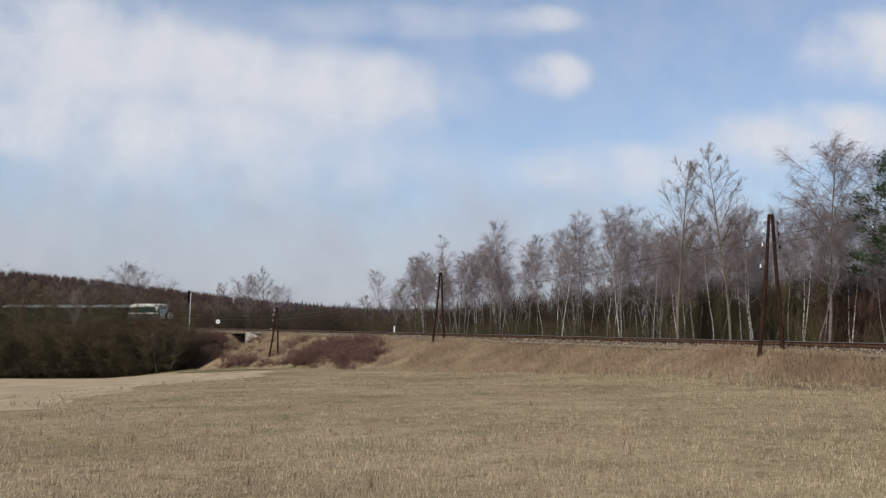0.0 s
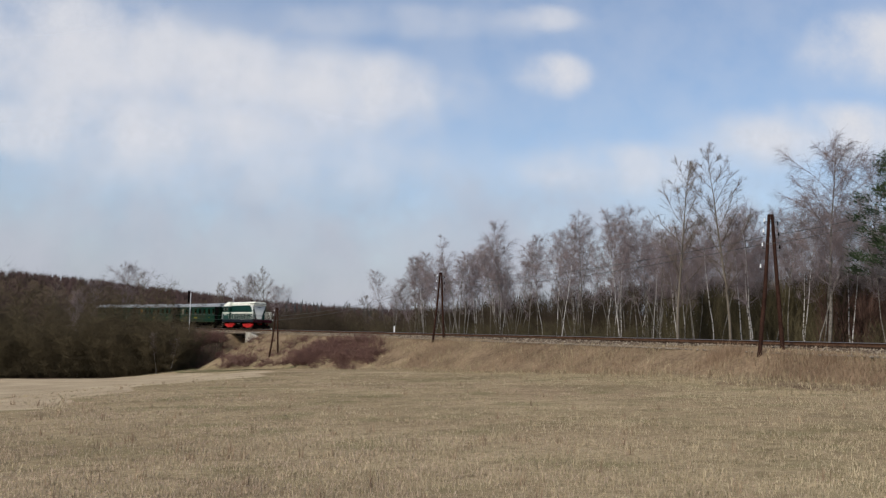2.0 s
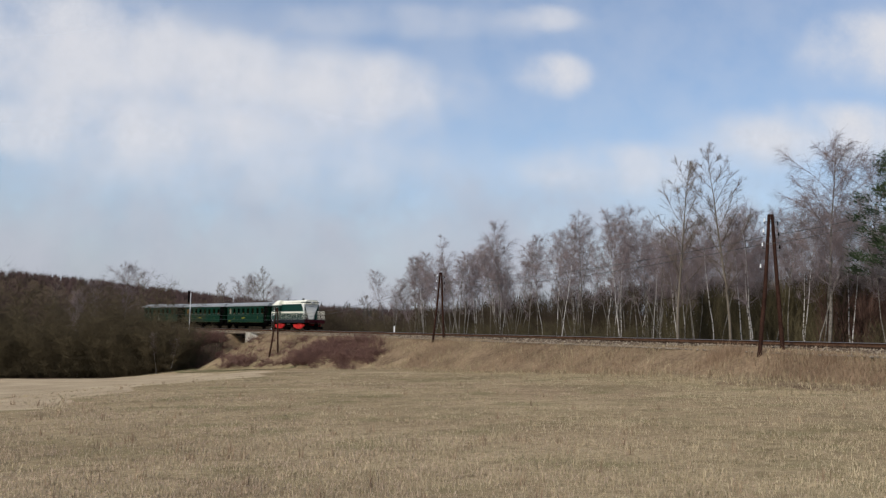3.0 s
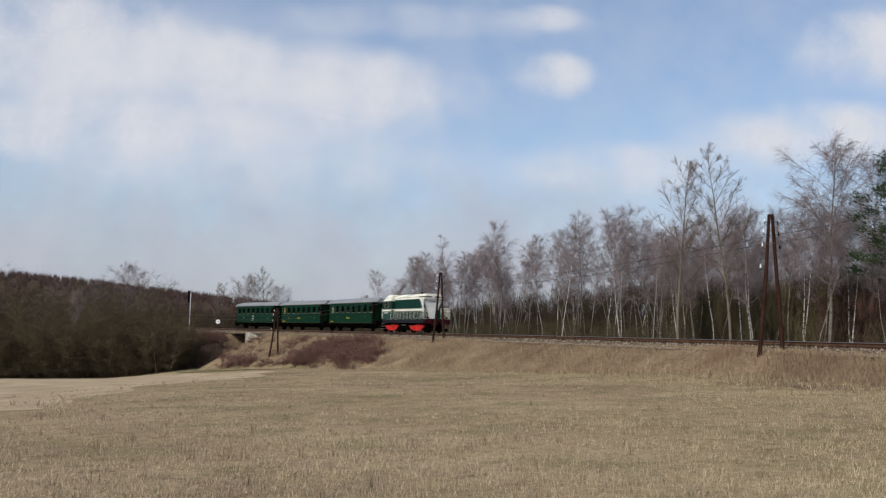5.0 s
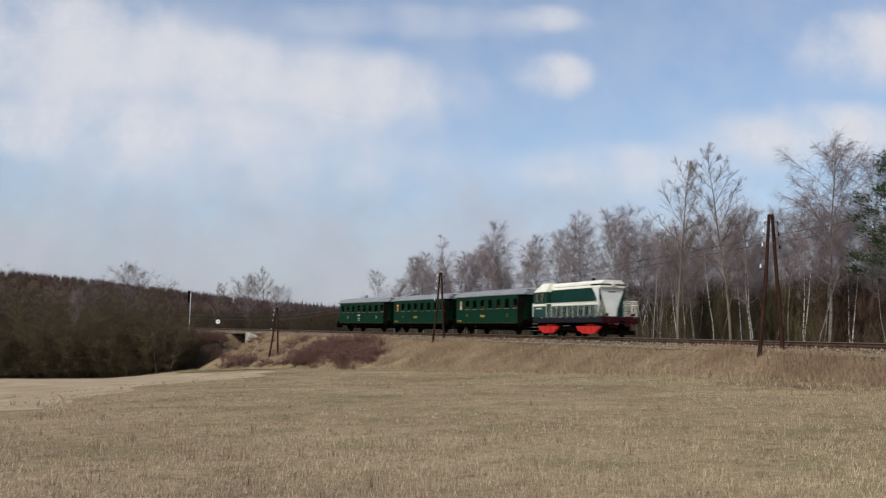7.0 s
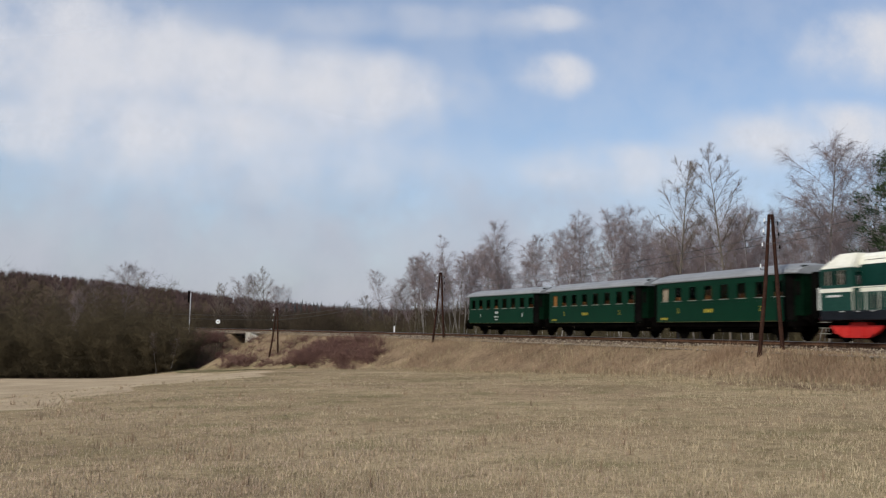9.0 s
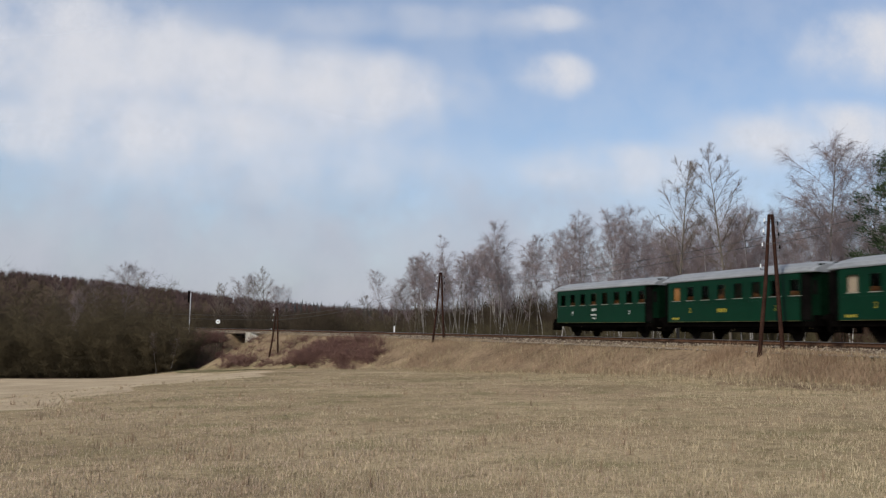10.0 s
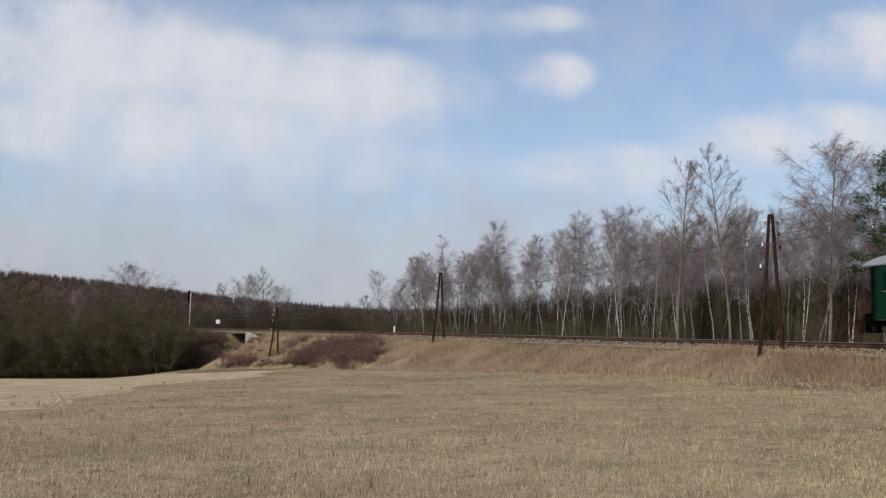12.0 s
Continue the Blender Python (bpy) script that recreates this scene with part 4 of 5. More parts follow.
def conifer_mesh(rng, height, width, whorls, needles, clear=0.05, round_top=0.0):
    """Trunk and needle sprays of a conifer."""
    t, c = Wood(), Wood()
    t.bar(Vector((0, 0, -0.3)), Vector((0, 0, height)), height * 0.014, 0.02, 6)
    for k in range(whorls):
        f = clear + (1 - clear) * k / whorls
        ln = width * ((1 - f) ** (0.8 - 0.4 * round_top)) * rng.uniform(0.75, 1.1)
        for i in range(6 if round_top < 0.5 else 4):
            a = i * 1.047 + k * 0.5 + rng.uniform(-0.25, 0.25) * (1 + 3 * round_top)
            base = Vector((0, 0, (f + rng.uniform(-0.04, 0.04) * round_top) * height))
            ln = ln * rng.uniform(0.75, 1.25) if round_top > 0.5 else ln
            tip = base + Vector((math.cos(a) * ln, math.sin(a) * ln, ln * rng.uniform(-0.25, 0.2) + 0.1 + round_top * ln * 0.4))
            t.bar(base, tip, 0.03, 0.008, 3)
            for _ in range(needles):
                g = rng.uniform(0.25 + 0.35 * round_top, 1.05) if round_top < 0.5 or rng.random() < 0.3 else rng.uniform(0.82, 1.08)
                p = base.lerp(tip, g)
                p = p + Vector((rng.gauss(0, 0.22), rng.gauss(0, 0.22), rng.gauss(0.05, 0.16))) * round_top
                d = Vector((math.cos(a) + rng.gauss(0, 0.8), math.sin(a) + rng.gauss(0, 0.8), rng.gauss(0.1 + 0.5 * round_top, 0.4)))
                c.bar(p, p + d.normalized() * (0.22 + 0.22 * (1 - f)) * rng.uniform(0.7, 1.3), 0.05 - 0.02 * round_top, 0, 3)
    return t.mesh("trunk"), c.mesh("needles", False)


def set_on(x, y, turn=0.0, scale=1.0):
    return Matrix.Translation((x, y, gz(x, y) - 0.05)) @ Matrix.Rotation(turn, 4, "Z") @ Matrix.Scale(scale, 4)


def placed(ob, x, y, turn, scale):
    """Another tree like ob, of its own size and turn."""
    c = copy_thing(ob, set_on(x, y, turn))
    c.scale = (scale, scale, scale)
    return c


def woods():
    rng = random.Random(11)
    # birches along the far side of the line
    kinds = []
    for k in range(6):
        tr, cr = bare_tree(rng, 11.0, 0.054, 0.44, 25, 8, 8, 0.18, 0.45, 1.1, 0.26, 0.66, 0.0066, 0.06, 2 if k in (1, 4) else 1, 0.045)
        kinds.append((tr, cr))
    firsts = []
    label = "leafless birch with white scarred trunk beside the railway"
    spots = [(on_line(s, -d), h) for s, d, h in BIRCH_ROW]
    for i, (p, h) in enumerate(spots):
        k = i % 6
        if i < 6:
            ob = tree_thing("birch", *kinds[k], "birch_grey" if k in (1, 2, 3, 5) else "birch", "twig_birch", label.replace("white scarred", "grey weathered") if k in (1, 2, 3, 5) else label, "birch tree", "birches by the line", set_on(p.x, p.y, rng.uniform(0, 6.28)))
            ob.scale = (h / 11,) * 3
            firsts.append(ob)
        else:
            placed(firsts[k], p.x, p.y, rng.uniform(0, 6.28), h / 11)
    for x, y, h in ((-49.0, 127.0, 12.6), (-35.5, 117.5, 5.6), (-33.6, 117.0, 4.6)):
        placed(firsts[0], x, y, rng.uniform(0, 6.28), h / 11)
    # tall grey trees
    tall = [bare_tree(rng, 14.0, 0.13, 0.28, 26, 15, 11, 0.215, 0.38, 0.85, 0.0, 0.72, 0.0066, 0.015, 1, 0.03),
            bare_tree(rng, 14.0, 0.12, 0.26, 27, 15, 11, 0.19, 0.34, 1.0, 0.0, 0.72, 0.0066, 0.015, 1, 0.03),
            bare_tree(rng, 14.0, 0.14, 0.30, 34, 15, 11, 0.27, 0.60, 0.75, 0.36, 0.80, 0.0066, 0.015, 1, 0.03)]
    sorts = (("bare_tree", "bark", "twig", "tall leafless grey tree with an open upright crown", "bare tree"),
             ("bare_tree", "bark", "twig", "slender tall leafless tree with steep fine branches", "bare tree"),
             ("weeping_birch", "birch_grey", "twig_birch", "broad old leafless birch with hanging twigs", "birch tree"))
    firsts_tall = {}
    for x, y, h, k in TALL_TREES:
        if k not in firsts_tall:
            name, bark, twig, text, cat = sorts[k]
            ob = tree_thing(name, *tall[k], bark, twig, text, cat, "tall trees", set_on(x, y, rng.uniform(0, 6.28)))
            ob.scale = (h / 14,) * 3
            firsts_tall[k] = ob
        else:
            placed(firsts_tall[k], x, y, rng.uniform(0, 6.28), h / 14)
    # pine at the edge of the wood
    tr, cr = conifer_mesh(rng, 12.0, 2.7, 9, 80, 0.36, 1.0)
    for i, (x, y, h) in enumerate(PINES):
        if i == 0:
            pine = tree_thing("pine", tr, cr, "bark", "pine_needle", "green pine with tufted open crown", "pine tree", "pines", set_on(x, y))
            pine.scale = (h / 12,) * 3
        else:
            placed(pine, x, y, rng.uniform(0, 6.28), h / 12)


def shrubs():
    rng = random.Random(23)
    kinds = [shrub_mesh(rng, 6.0, 4.2, 15, 12, 15, 0.75, 0.019) for _ in range(4)]
    first = []
    for i, (x, y, h) in enumerate(THICKET):
        k = i % 4
        if i < 4:
            ob = tagged(hang("shrub", kinds[k], "thicket"), "tall leafless olive-brown shrub in a dense thicket", "shrub", "thicket shrubs")
            ob.matrix_world = set_on(x, y, rng.uniform(0, 6.28))
            ob.scale = (h / 6,) * 3
            first.append(ob)
        else:
            placed(first[k], x, y, rng.uniform(0, 6.28), h / 6)
    kinds = [shrub_mesh(rng, 1.8, 2.8, 26, 10, 13, 0.42, 0.013) for _ in range(2)]
    first = []
    for i, (s, d, h) in enumerate(BRAMBLES):
        p = on_line(s, d)
        if i < 2:
            ob = tagged(hang("bramble_bush", kinds[i], "bramble"), "low dark maroon bramble bush on the embankment", "bush", "embankment brambles")
            ob.matrix_world = set_on(p.x, p.y, rng.uniform(0, 6.28))
            ob.scale = (h / 1.8 * 1.2, h / 1.8 * 1.2, h / 1.8)
            first.append(ob)
        else:
            placed(first[i % 2], p.x, p.y, rng.uniform(0, 6.28), h / 1.8)


def blades(x, y, z, height, width, rng, lean=0.6, name="grass"):
    """One bent blade, two triangles, at each place."""
    n = len(x)
    a, b = rng.uniform(0, 2 * np.pi, n), rng.uniform(0, 2 * np.pi, n)
    l = np.abs(rng.normal(0, lean, n))
    w = np.stack([np.cos(a), np.sin(a), np.zeros(n)], 1) * width[:, None] / 2
    p = np.stack([x, y, z], 1)
    up = np.stack([np.cos(b) * np.sin(l * 0.5), np.sin(b) * np.sin(l * 0.5), np.cos(l * 0.5)], 1) * height[:, None] * 0.55
    tip = p + up + np.stack([np.cos(b) * np.sin(l * 1.4), np.sin(b) * np.sin(l * 1.4), np.cos(l * 1.4)], 1) * height[:, None] * 0.5
    v = np.stack([p - w, p + w, p + up - w * 0.7, p + up + w * 0.7, tip], 1).reshape(-1, 3)
    i = np.arange(n)[:, None] * 5
    t = np.concatenate([i + np.array([[0, 1, 3]]), i + np.array([[0, 3, 2]]), i + np.array([[2, 3, 4]])], 0)
    return soup(name, v, t)


def patchy(x, y, size, seed):
    """Smooth random patches, 0 to 1, over arrays of places."""
    r = np.random.default_rng(seed)
    f = np.zeros(len(x))
    for _ in range(7):
        a, k, ph = r.uniform(0, 6.28), r.uniform(0.6, 1.8) / size, r.uniform(0, 6.28)
        f += np.sin((x * np.cos(a) + y * np.sin(a)) * k + ph)
    return 0.5 + 0.5 * np.tanh(f * 0.45)


def meadow_grass():
    rng = np.random.default_rng(7)
    n = 330000
    r = 6.5 * np.exp(rng.random(n) ** 0.85 * np.log(85 / 6.5))
    az = np.radians(rng.uniform(-29, 29, n))
    x, y = r * np.sin(az), r * np.cos(az)
    s, side = near_line(x, y)
    pat = 0.5 * patchy(x, y, 2.2, 3) + 0.5 * patchy(x, y, 0.5, 13) ** 2
    keep = (side > 4.5) & (rng.random(n) < (0.12 + 1.1 * pat) * np.where((x < -12.2 - 0.9 * np.sin(y * 0.19)) & (y > 24), 0.15, 1))
    x, y, r, pat = x[keep], y[keep], r[keep], pat[keep]
    h = rng.uniform(0.025, 0.085, len(x)) * (0.6 + 0.7 * pat)
    w = rng.uniform(0.0025, 0.0055, len(x)) * (1 + r / 16)
    rosy = rng.random(len(x)) < np.clip(0.55 - x / 14, 0.05, 0.95)
    for k, name, mat, text in ((~rosy, "meadow_grass", "straw", "short matted straw-coloured dry grass"), (rosy, "rosy_meadow_grass", "rosy_straw", "short matted pinkish-brown dry grass")):
        ob = hang(name, blades(x[k], y[k], ground_z(x[k], y[k]) - 0.01, h[k], w[k], rng, 1.7, name), mat)
        tagged(ob, text, "grass", kind="stuff")
    # the nearest stretch, where single blades show
    n = 150000
    r = 6.8 * np.exp(rng.random(n) * np.log(26 / 6.8))
    az = np.radians(rng.uniform(-29, 29, n))
    x, y = r * np.sin(az), r * np.cos(az)
    pat, big = patchy(x, y, 0.26, 21), patchy(x, y, 3.0, 22)
    keep = (rng.random(n) < 0.08 + 0.92 * pat ** 1.6 * (0.30 + 0.70 * big)) & (near_line(x, y)[1] > 6)
    x, y, r, pat, big = x[keep], y[keep], r[keep], pat[keep], big[keep]
    h = rng.uniform(0.025, 0.085, len(x)) * (0.4 + 0.8 * pat + 0.5 * big)
    w = rng.uniform(0.002, 0.005, len(x)) * (1 + r / 20)
    rosy = rng.random(len(x)) < np.clip(0.55 - x / 8, 0.05, 0.95)
    for k, name, mat, text in ((~rosy, "near_grass", "straw", "tangled pale dry grass blades in uneven patches"), (rosy, "rosy_near_grass", "rosy_straw", "tangled pinkish-brown dry grass blades in patches")):
        ob = hang(name, blades(x[k], y[k], ground_z(x[k], y[k]) - 0.01, h[k], w[k], rng, 1.6, name), mat)
        tagged(ob, text, "grass", kind="stuff")
    # low mossy clumps, darker and greener than the straw
    n = 150000
    r = 6.8 * np.exp(rng.random(n) ** 0.9 * np.log(48 / 6.8))
    az = np.radians(rng.uniform(-29, 29, n))
    x, y = r * np.sin(az), r * np.cos(az)
    pat = patchy(x, y, 0.30, 31) * patchy(x, y, 1.8, 32)
    keep = (rng.random(n) < np.clip(pat * 1.9 - 0.60 + 0.30 * (r < 12), 0, 1) * np.clip(0.55 + x / 12, 0.12, 1)) & (near_line(x, y)[1] > 8)
    x, y, r = x[keep], y[keep], r[keep]
    ob = hang("mossy_grass", blades(x, y, ground_z(x, y) - 0.01, rng.uniform(0.02, 0.075, len(x)), rng.uniform(0.003, 0.006, len(x)) * (1 + r / 20), rng, 1.5, "mossy_grass"), "moss_grass")
    tagged(ob, "low dull green mossy grass clumps among the straw", "grass", kind="stuff")
    # longer tufts and a few dark dead stalks in the meadow
    n = 2600
    r = 7.0 * np.exp(rng.random(n) ** 0.8 * np.log(60 / 7.0))
    az = np.radians(rng.uniform(-29, 29, n))
    m = 22
    cx, cy = np.repeat(r * np.sin(az), m), np.repeat(r * np.cos(az), m)
    sz = np.repeat(rng.uniform(0.5, 1.3, n), m)
    x, y = cx + rng.normal(0, 0.06, n * m) * sz, cy + rng.normal(0, 0.06, n * m) * sz
    s, side = near_line(cx, cy)
    keep = side > 6
    x, y, sz, rr = x[keep], y[keep], sz[keep], np.hypot(cx, cy)[keep]
    ob = hang("grass_tufts", blades(x, y, ground_z(x, y) - 0.01, rng.uniform(0.05, 0.13, len(x)) * sz, rng.uniform(0.003, 0.006, len(x)) * (1 + rr / 25), rng, 1.4, "grass_tufts"), "straw")
    tagged(ob, "scattered pale tufts of dry grass in the meadow", "grass", kind="stuff")
    n = 170
    r = 8.0 * np.exp(rng.random(n) * np.log(60 / 8.0))
    az = np.radians(rng.uniform(-29, 29, n))
    m = 9
    x, y = np.repeat(r * np.sin(az), m) + rng.normal(0, 0.04, n * m), np.repeat(r * np.cos(az), m) + rng.normal(0, 0.04, n * m)
    s, side = near_line(x, y)
    x, y, rr = x[side > 7], y[side > 7], np.repeat(r, m)[side > 7]
    ob = hang("dead_stalks", blades(x, y, ground_z(x, y) - 0.01, rng.uniform(0.08, 0.24, len(x)), rng.uniform(0.005, 0.010, len(x)) * (1 + rr / 40), rng, 0.3, "dead_stalks"), "weed")
    tagged(ob, "small dark brown dead stalks in the meadow", "weeds", kind="stuff")
    # long grass on the embankment slope
    n = 90000
    s, side = rng.uniform(-2, 118, n), 1.6 + rng.random(n) ** 1.3 * 9.8
    far = rng.random(n) < 0.25
    s, side = np.where(far, rng.uniform(-30, 40, n), s), np.where(far, rng.uniform(4, 18, n), side)
    a = np.interp(s, LINE_S, LINE_A)
    x, y = np.interp(s, LINE_S, LINE_X) + side * np.sin(a), np.interp(s, LINE_S, LINE_Y) - side * np.cos(a)
    pat = 0.4 * patchy(x, y, 1.9, 5) + 0.6 * patchy(x, y, 0.6, 15) ** 1.5
    keep = rng.random(n) < 0.15 + 0.85 * pat
    x, y, pat, side = x[keep], y[keep], pat[keep], side[keep]
    h = rng.uniform(0.12, 0.5, len(x)) * (0.3 + 1.2 * pat) * np.clip((side - 1.2) / 2.0, 0.22, 1) * np.clip((12.6 - side) / 5, 0.35, 1)
    ob = hang("embankment_grass", blades(x, y, ground_z(x, y) - 0.02, h, rng.uniform(0.012, 0.03, len(x)), rng, 0.95, "embankment_grass"), "bank_straw")
    tagged(ob, "long tufted dry grass on the embankment", "grass", kind="stuff")
    # red-brown weeds
    v = []
    n = 84000
    s = np.concatenate([rng.uniform(95, 120, n // 2), rng.uniform(-1, 96, n - n // 2)])
    side = np.concatenate([rng.uniform(2.6, 5.4, n // 2), rng.uniform(2.6, 7.6, n - n // 2)])
    a = np.interp(s, LINE_S, LINE_A)
    x, y = np.interp(s, LINE_S, LINE_X) + side * np.sin(a), np.interp(s, LINE_S, LINE_Y) - side * np.cos(a)
    pat = patchy(x, y, 1.9, 9)
    keep = rng.random(n) < np.where(s > 97, 0.07 + 0.34 * pat * pat, np.clip(pat * 1.8 - 0.45, 0, 1))
    x, y, s = x[keep], y[keep], s[keep]
    h = rng.uniform(0.15, 0.65, len(x)) * np.where(s > 94, 1.0, 0.75)
    ob = hang("embankment_weeds", blades(x, y, ground_z(x, y) - 0.02, h, rng.uniform(0.008, 0.022, len(x)), rng, 0.8, "embankment_weeds"), "weed")
    tagged(ob, "withered red-brown weeds beside the track", "weeds", kind="stuff")


def far_woods():
    """Leafless wooded hills behind the line, with dark spruces along their crest."""
    rng = random.Random(5)
    g = np.random.default_rng(5)
    n = 5400
    az, r = np.radians(g.uniform(-33, 33, n)), np.where(np.arange(n) % 3 == 0, g.uniform(300, 640, n), g.uniform(640, 1000, n))
    x, y = r * np.sin(az), r * np.cos(az)
    z, h = ground_z(x, y), g.uniform(4.6, 6.6, n) + 2.0 * np.minimum(1, r / 700)
    m = 30
    X, Y, Z, H, K = (np.repeat(q, m) for q in (x, y, z, h, 1 + r / 400))
    a, ln, e = g.uniform(0, 6.28, n * m), 1.9 * g.random(n * m) ** 0.5, g.uniform(0.02, 1, n * m)
    up = H * (0.15 + (0.52 + 0.45 * np.sqrt(1 - (ln / 2.0) ** 2) - 0.15) * e)
    foot = np.stack([X + np.cos(a) * ln * 0.5, Y + np.sin(a) * ln * 0.5, Z + up * 0.40 - 0.5], 1)
    tip = np.stack([X + np.cos(a) * ln, Y + np.sin(a) * ln, Z + up + g.uniform(0, 0.5, n * m)], 1)
    tagged(hang("far_wood", soup("far_wood", *cones(foot, tip, 0.055 * K)), "far_wood"), "distant leafless reddish-brown wood on low hills", "wood", kind="stuff")
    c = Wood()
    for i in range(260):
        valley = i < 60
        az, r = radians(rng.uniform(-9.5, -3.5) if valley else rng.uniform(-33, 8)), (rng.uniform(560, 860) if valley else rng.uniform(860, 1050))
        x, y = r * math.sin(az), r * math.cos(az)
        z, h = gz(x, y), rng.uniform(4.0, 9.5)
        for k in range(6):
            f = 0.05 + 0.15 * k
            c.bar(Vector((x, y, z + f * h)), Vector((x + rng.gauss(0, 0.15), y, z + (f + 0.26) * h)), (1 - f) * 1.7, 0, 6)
    tagged(hang("far_spruces", c.mesh("far_spruces", False), "hazed_needle"), "distant dark spruces along the hill crest, haze in their colour", "spruces", kind="stuff")
    # dense young wood behind the birches, and low brush under them
    for name, text, mat, n, m, s0, s1, d0, d1, h0, h1, reach in (
            ("young_wood", "dense dark leafless young wood behind the birches", "young_wood", 820, 130, -14, 76, 33, 50, 7.4, 9.2, 1.0),
            ("valley_brush", "dense dark brush in the valley beyond the line", "young_wood", 640, 110, -85, -6, 14, 34, 4.6, 8.0, 1.1),
            ("red_brown_wood", "dense leafless red-brown young wood", "red_wood", 70, 130, 85, 93, 11, 20, 3.6, 5.0, 0.9),
            ("olive_brush", "tall dense olive brush behind the rails", "shrub", 230, 130, 66, 86, 12, 26, 3.8, 5.4, 0.9),
            ("low_brush", "low olive-brown brush under the birches", "shrub", 420, 60, 8, 96, 8, 26, 0.9, 2.6, 0.8)):
        s, d, h = g.uniform(s0, s1, n), g.uniform(d0, d1, n), g.uniform(h0, h1, n)
        q = np.array([tuple(on_line(i, -j)) for i, j in zip(s, d)])
        x, y = q[:, 0], q[:, 1]
        z = ground_z(x, y)
        X, Y, Z, H = (np.repeat(k, m) for k in (x, y, z, h))
        a, ln, e = g.uniform(0, 6.28, n * m), reach * g.random(n * m) ** 0.6, g.random(n * m) ** 0.8
        base = Z + e * H * 0.86
        foot = np.stack([X + np.cos(a) * ln * 0.6, Y + np.sin(a) * ln * 0.6, base - 0.1], 1)
        tip = np.stack([X + np.cos(a) * ln * 1.25, Y + np.sin(a) * ln * 1.25, base + g.uniform(0.5, 1.4, n * m) * np.minimum(1, H / 4)], 1)
        tagged(hang(name, soup(name, *cones(foot, tip, 0.022 if H[0] > 3 else 0.014)), mat), text, "undergrowth", kind="stuff")


# ---- where the trees stand ----
_r = random.Random(2)
BIRCH_ROW = []      # along the line, behind it, height
for _k in range(150):
    _s = 13 + 103 * ((_k * 0.618034) % 1.0) + _r.uniform(-0.8, 0.8)
    _d = _r.choice([7.5, 9.5, 12, 15, 19, 24, 30]) + _r.uniform(-1.2, 1.2)
    _h = 10.3 + 2.2 * min(1, (_s - 13) / 40) + (0.7 if 40 < _s < 66 else 0) - 1.9 * min(1, max(0, _s - 62) / 10) + _r.uniform(-1.6, 1.0) - (1.0 if _d < 10 else 0)
    BIRCH_ROW.append((_s, _d, _h))
for _k in range(26):
    BIRCH_ROW.append((_r.uniform(58, 92), _r.uniform(10, 24), _r.uniform(9.2, 10.8)))
TALL_TREES = [(15.4, 61.0, 13.3, 0), (19.1, 61.5, 14.4, 1), (23.7, 57.0, 13.4, 2), (27.6, 60.0, 13.2, 2), (21.8, 66.0, 10.5, 2), (29.5, 56.0, 12.3, 1),
              (-63.5, 188.0, 16.3, 2), (-59.5, 186.0, 14.8, 0), (-33.3, 178.0, 16.0, 1), (-37.5, 180.0, 14.0, 2), (-41.0, 176.0, 12.5, 0), (-31.0, 176.0, 12.0, 2),
              (-39.5, 186.0, 13.5, 1), (-13.5, 170.0, 10.5, 0), (-11.0, 165.0, 8.2, 2), (-78.0, 192.0, 14.0, 1), (-74.0, 190.0, 13.5, 0), (-70.5, 190.0, 13.0, 2),
              (-35.5, 174.0, 13.0, 0), (-44.5, 182.0, 12.0, 1), (-16.5, 172.0, 9.5, 1), (-8.0, 150.0, 9.0, 0), (-4.5, 142.0, 10.0, 1)]
PINES = [(24.6, 50.0, 11.2), (26.9, 52.5, 12.2), (29.5, 51.0, 10.5)]
THICKET = []
for _k in range(80):
    _x = -76 + 41 * ((_k * 0.618034) % 1.0)
    _y = 119 + 24 * ((_k * 0.3819) % 1.0)
    THICKET.append((_x, _y, _r.uniform(9.8, 13.6) + (2.0 if _x < -58 else 0)))
for _s, _d, _h in ((14, 9, 5.5), (17, 11, 6.2), (19.5, 8.5, 5.0), (23, 9.5, 4.5), (44, 9, 3.6), (47, 8.5, 3.8), (58, 9, 3.2), (64, 10, 3.4), (30, 9, 4.0)):
    _p = on_line(_s, -_d)
    THICKET.append((_p.x, _p.y, _h * 1.2))
for _k in range(12):
    THICKET.append((_r.uniform(-39, -32.5), _r.uniform(117.5, 126), _r.uniform(3.8, 6.2)))
BRAMBLES = []
for _k in range(50):
    BRAMBLES.append((_r.uniform(29, 50), 4.0 + 4.6 * _r.random() ** 0.8, _r.uniform(0.6, 1.3)))
for _k in range(46):
    BRAMBLES.append((_r.uniform(30, 47), _r.uniform(3.4, 7.2), _r.uniform(0.9, 1.6)))
for _k in range(46):
    BRAMBLES.append((_r.uniform(7, 32), _r.uniform(3.4, 10.0), _r.uniform(0.4, 0.9)))
for _k in range(60):
    BRAMBLES.append((_r.uniform(-26, 0), _r.uniform(3.8, 14.0), _r.uniform(1.0, 2.3)))
for _k in range(24):
    BRAMBLES.append((_r.uniform(-5, 3.5), _r.uniform(3.6, 10.0), _r.uniform(0.8, 1.7)))
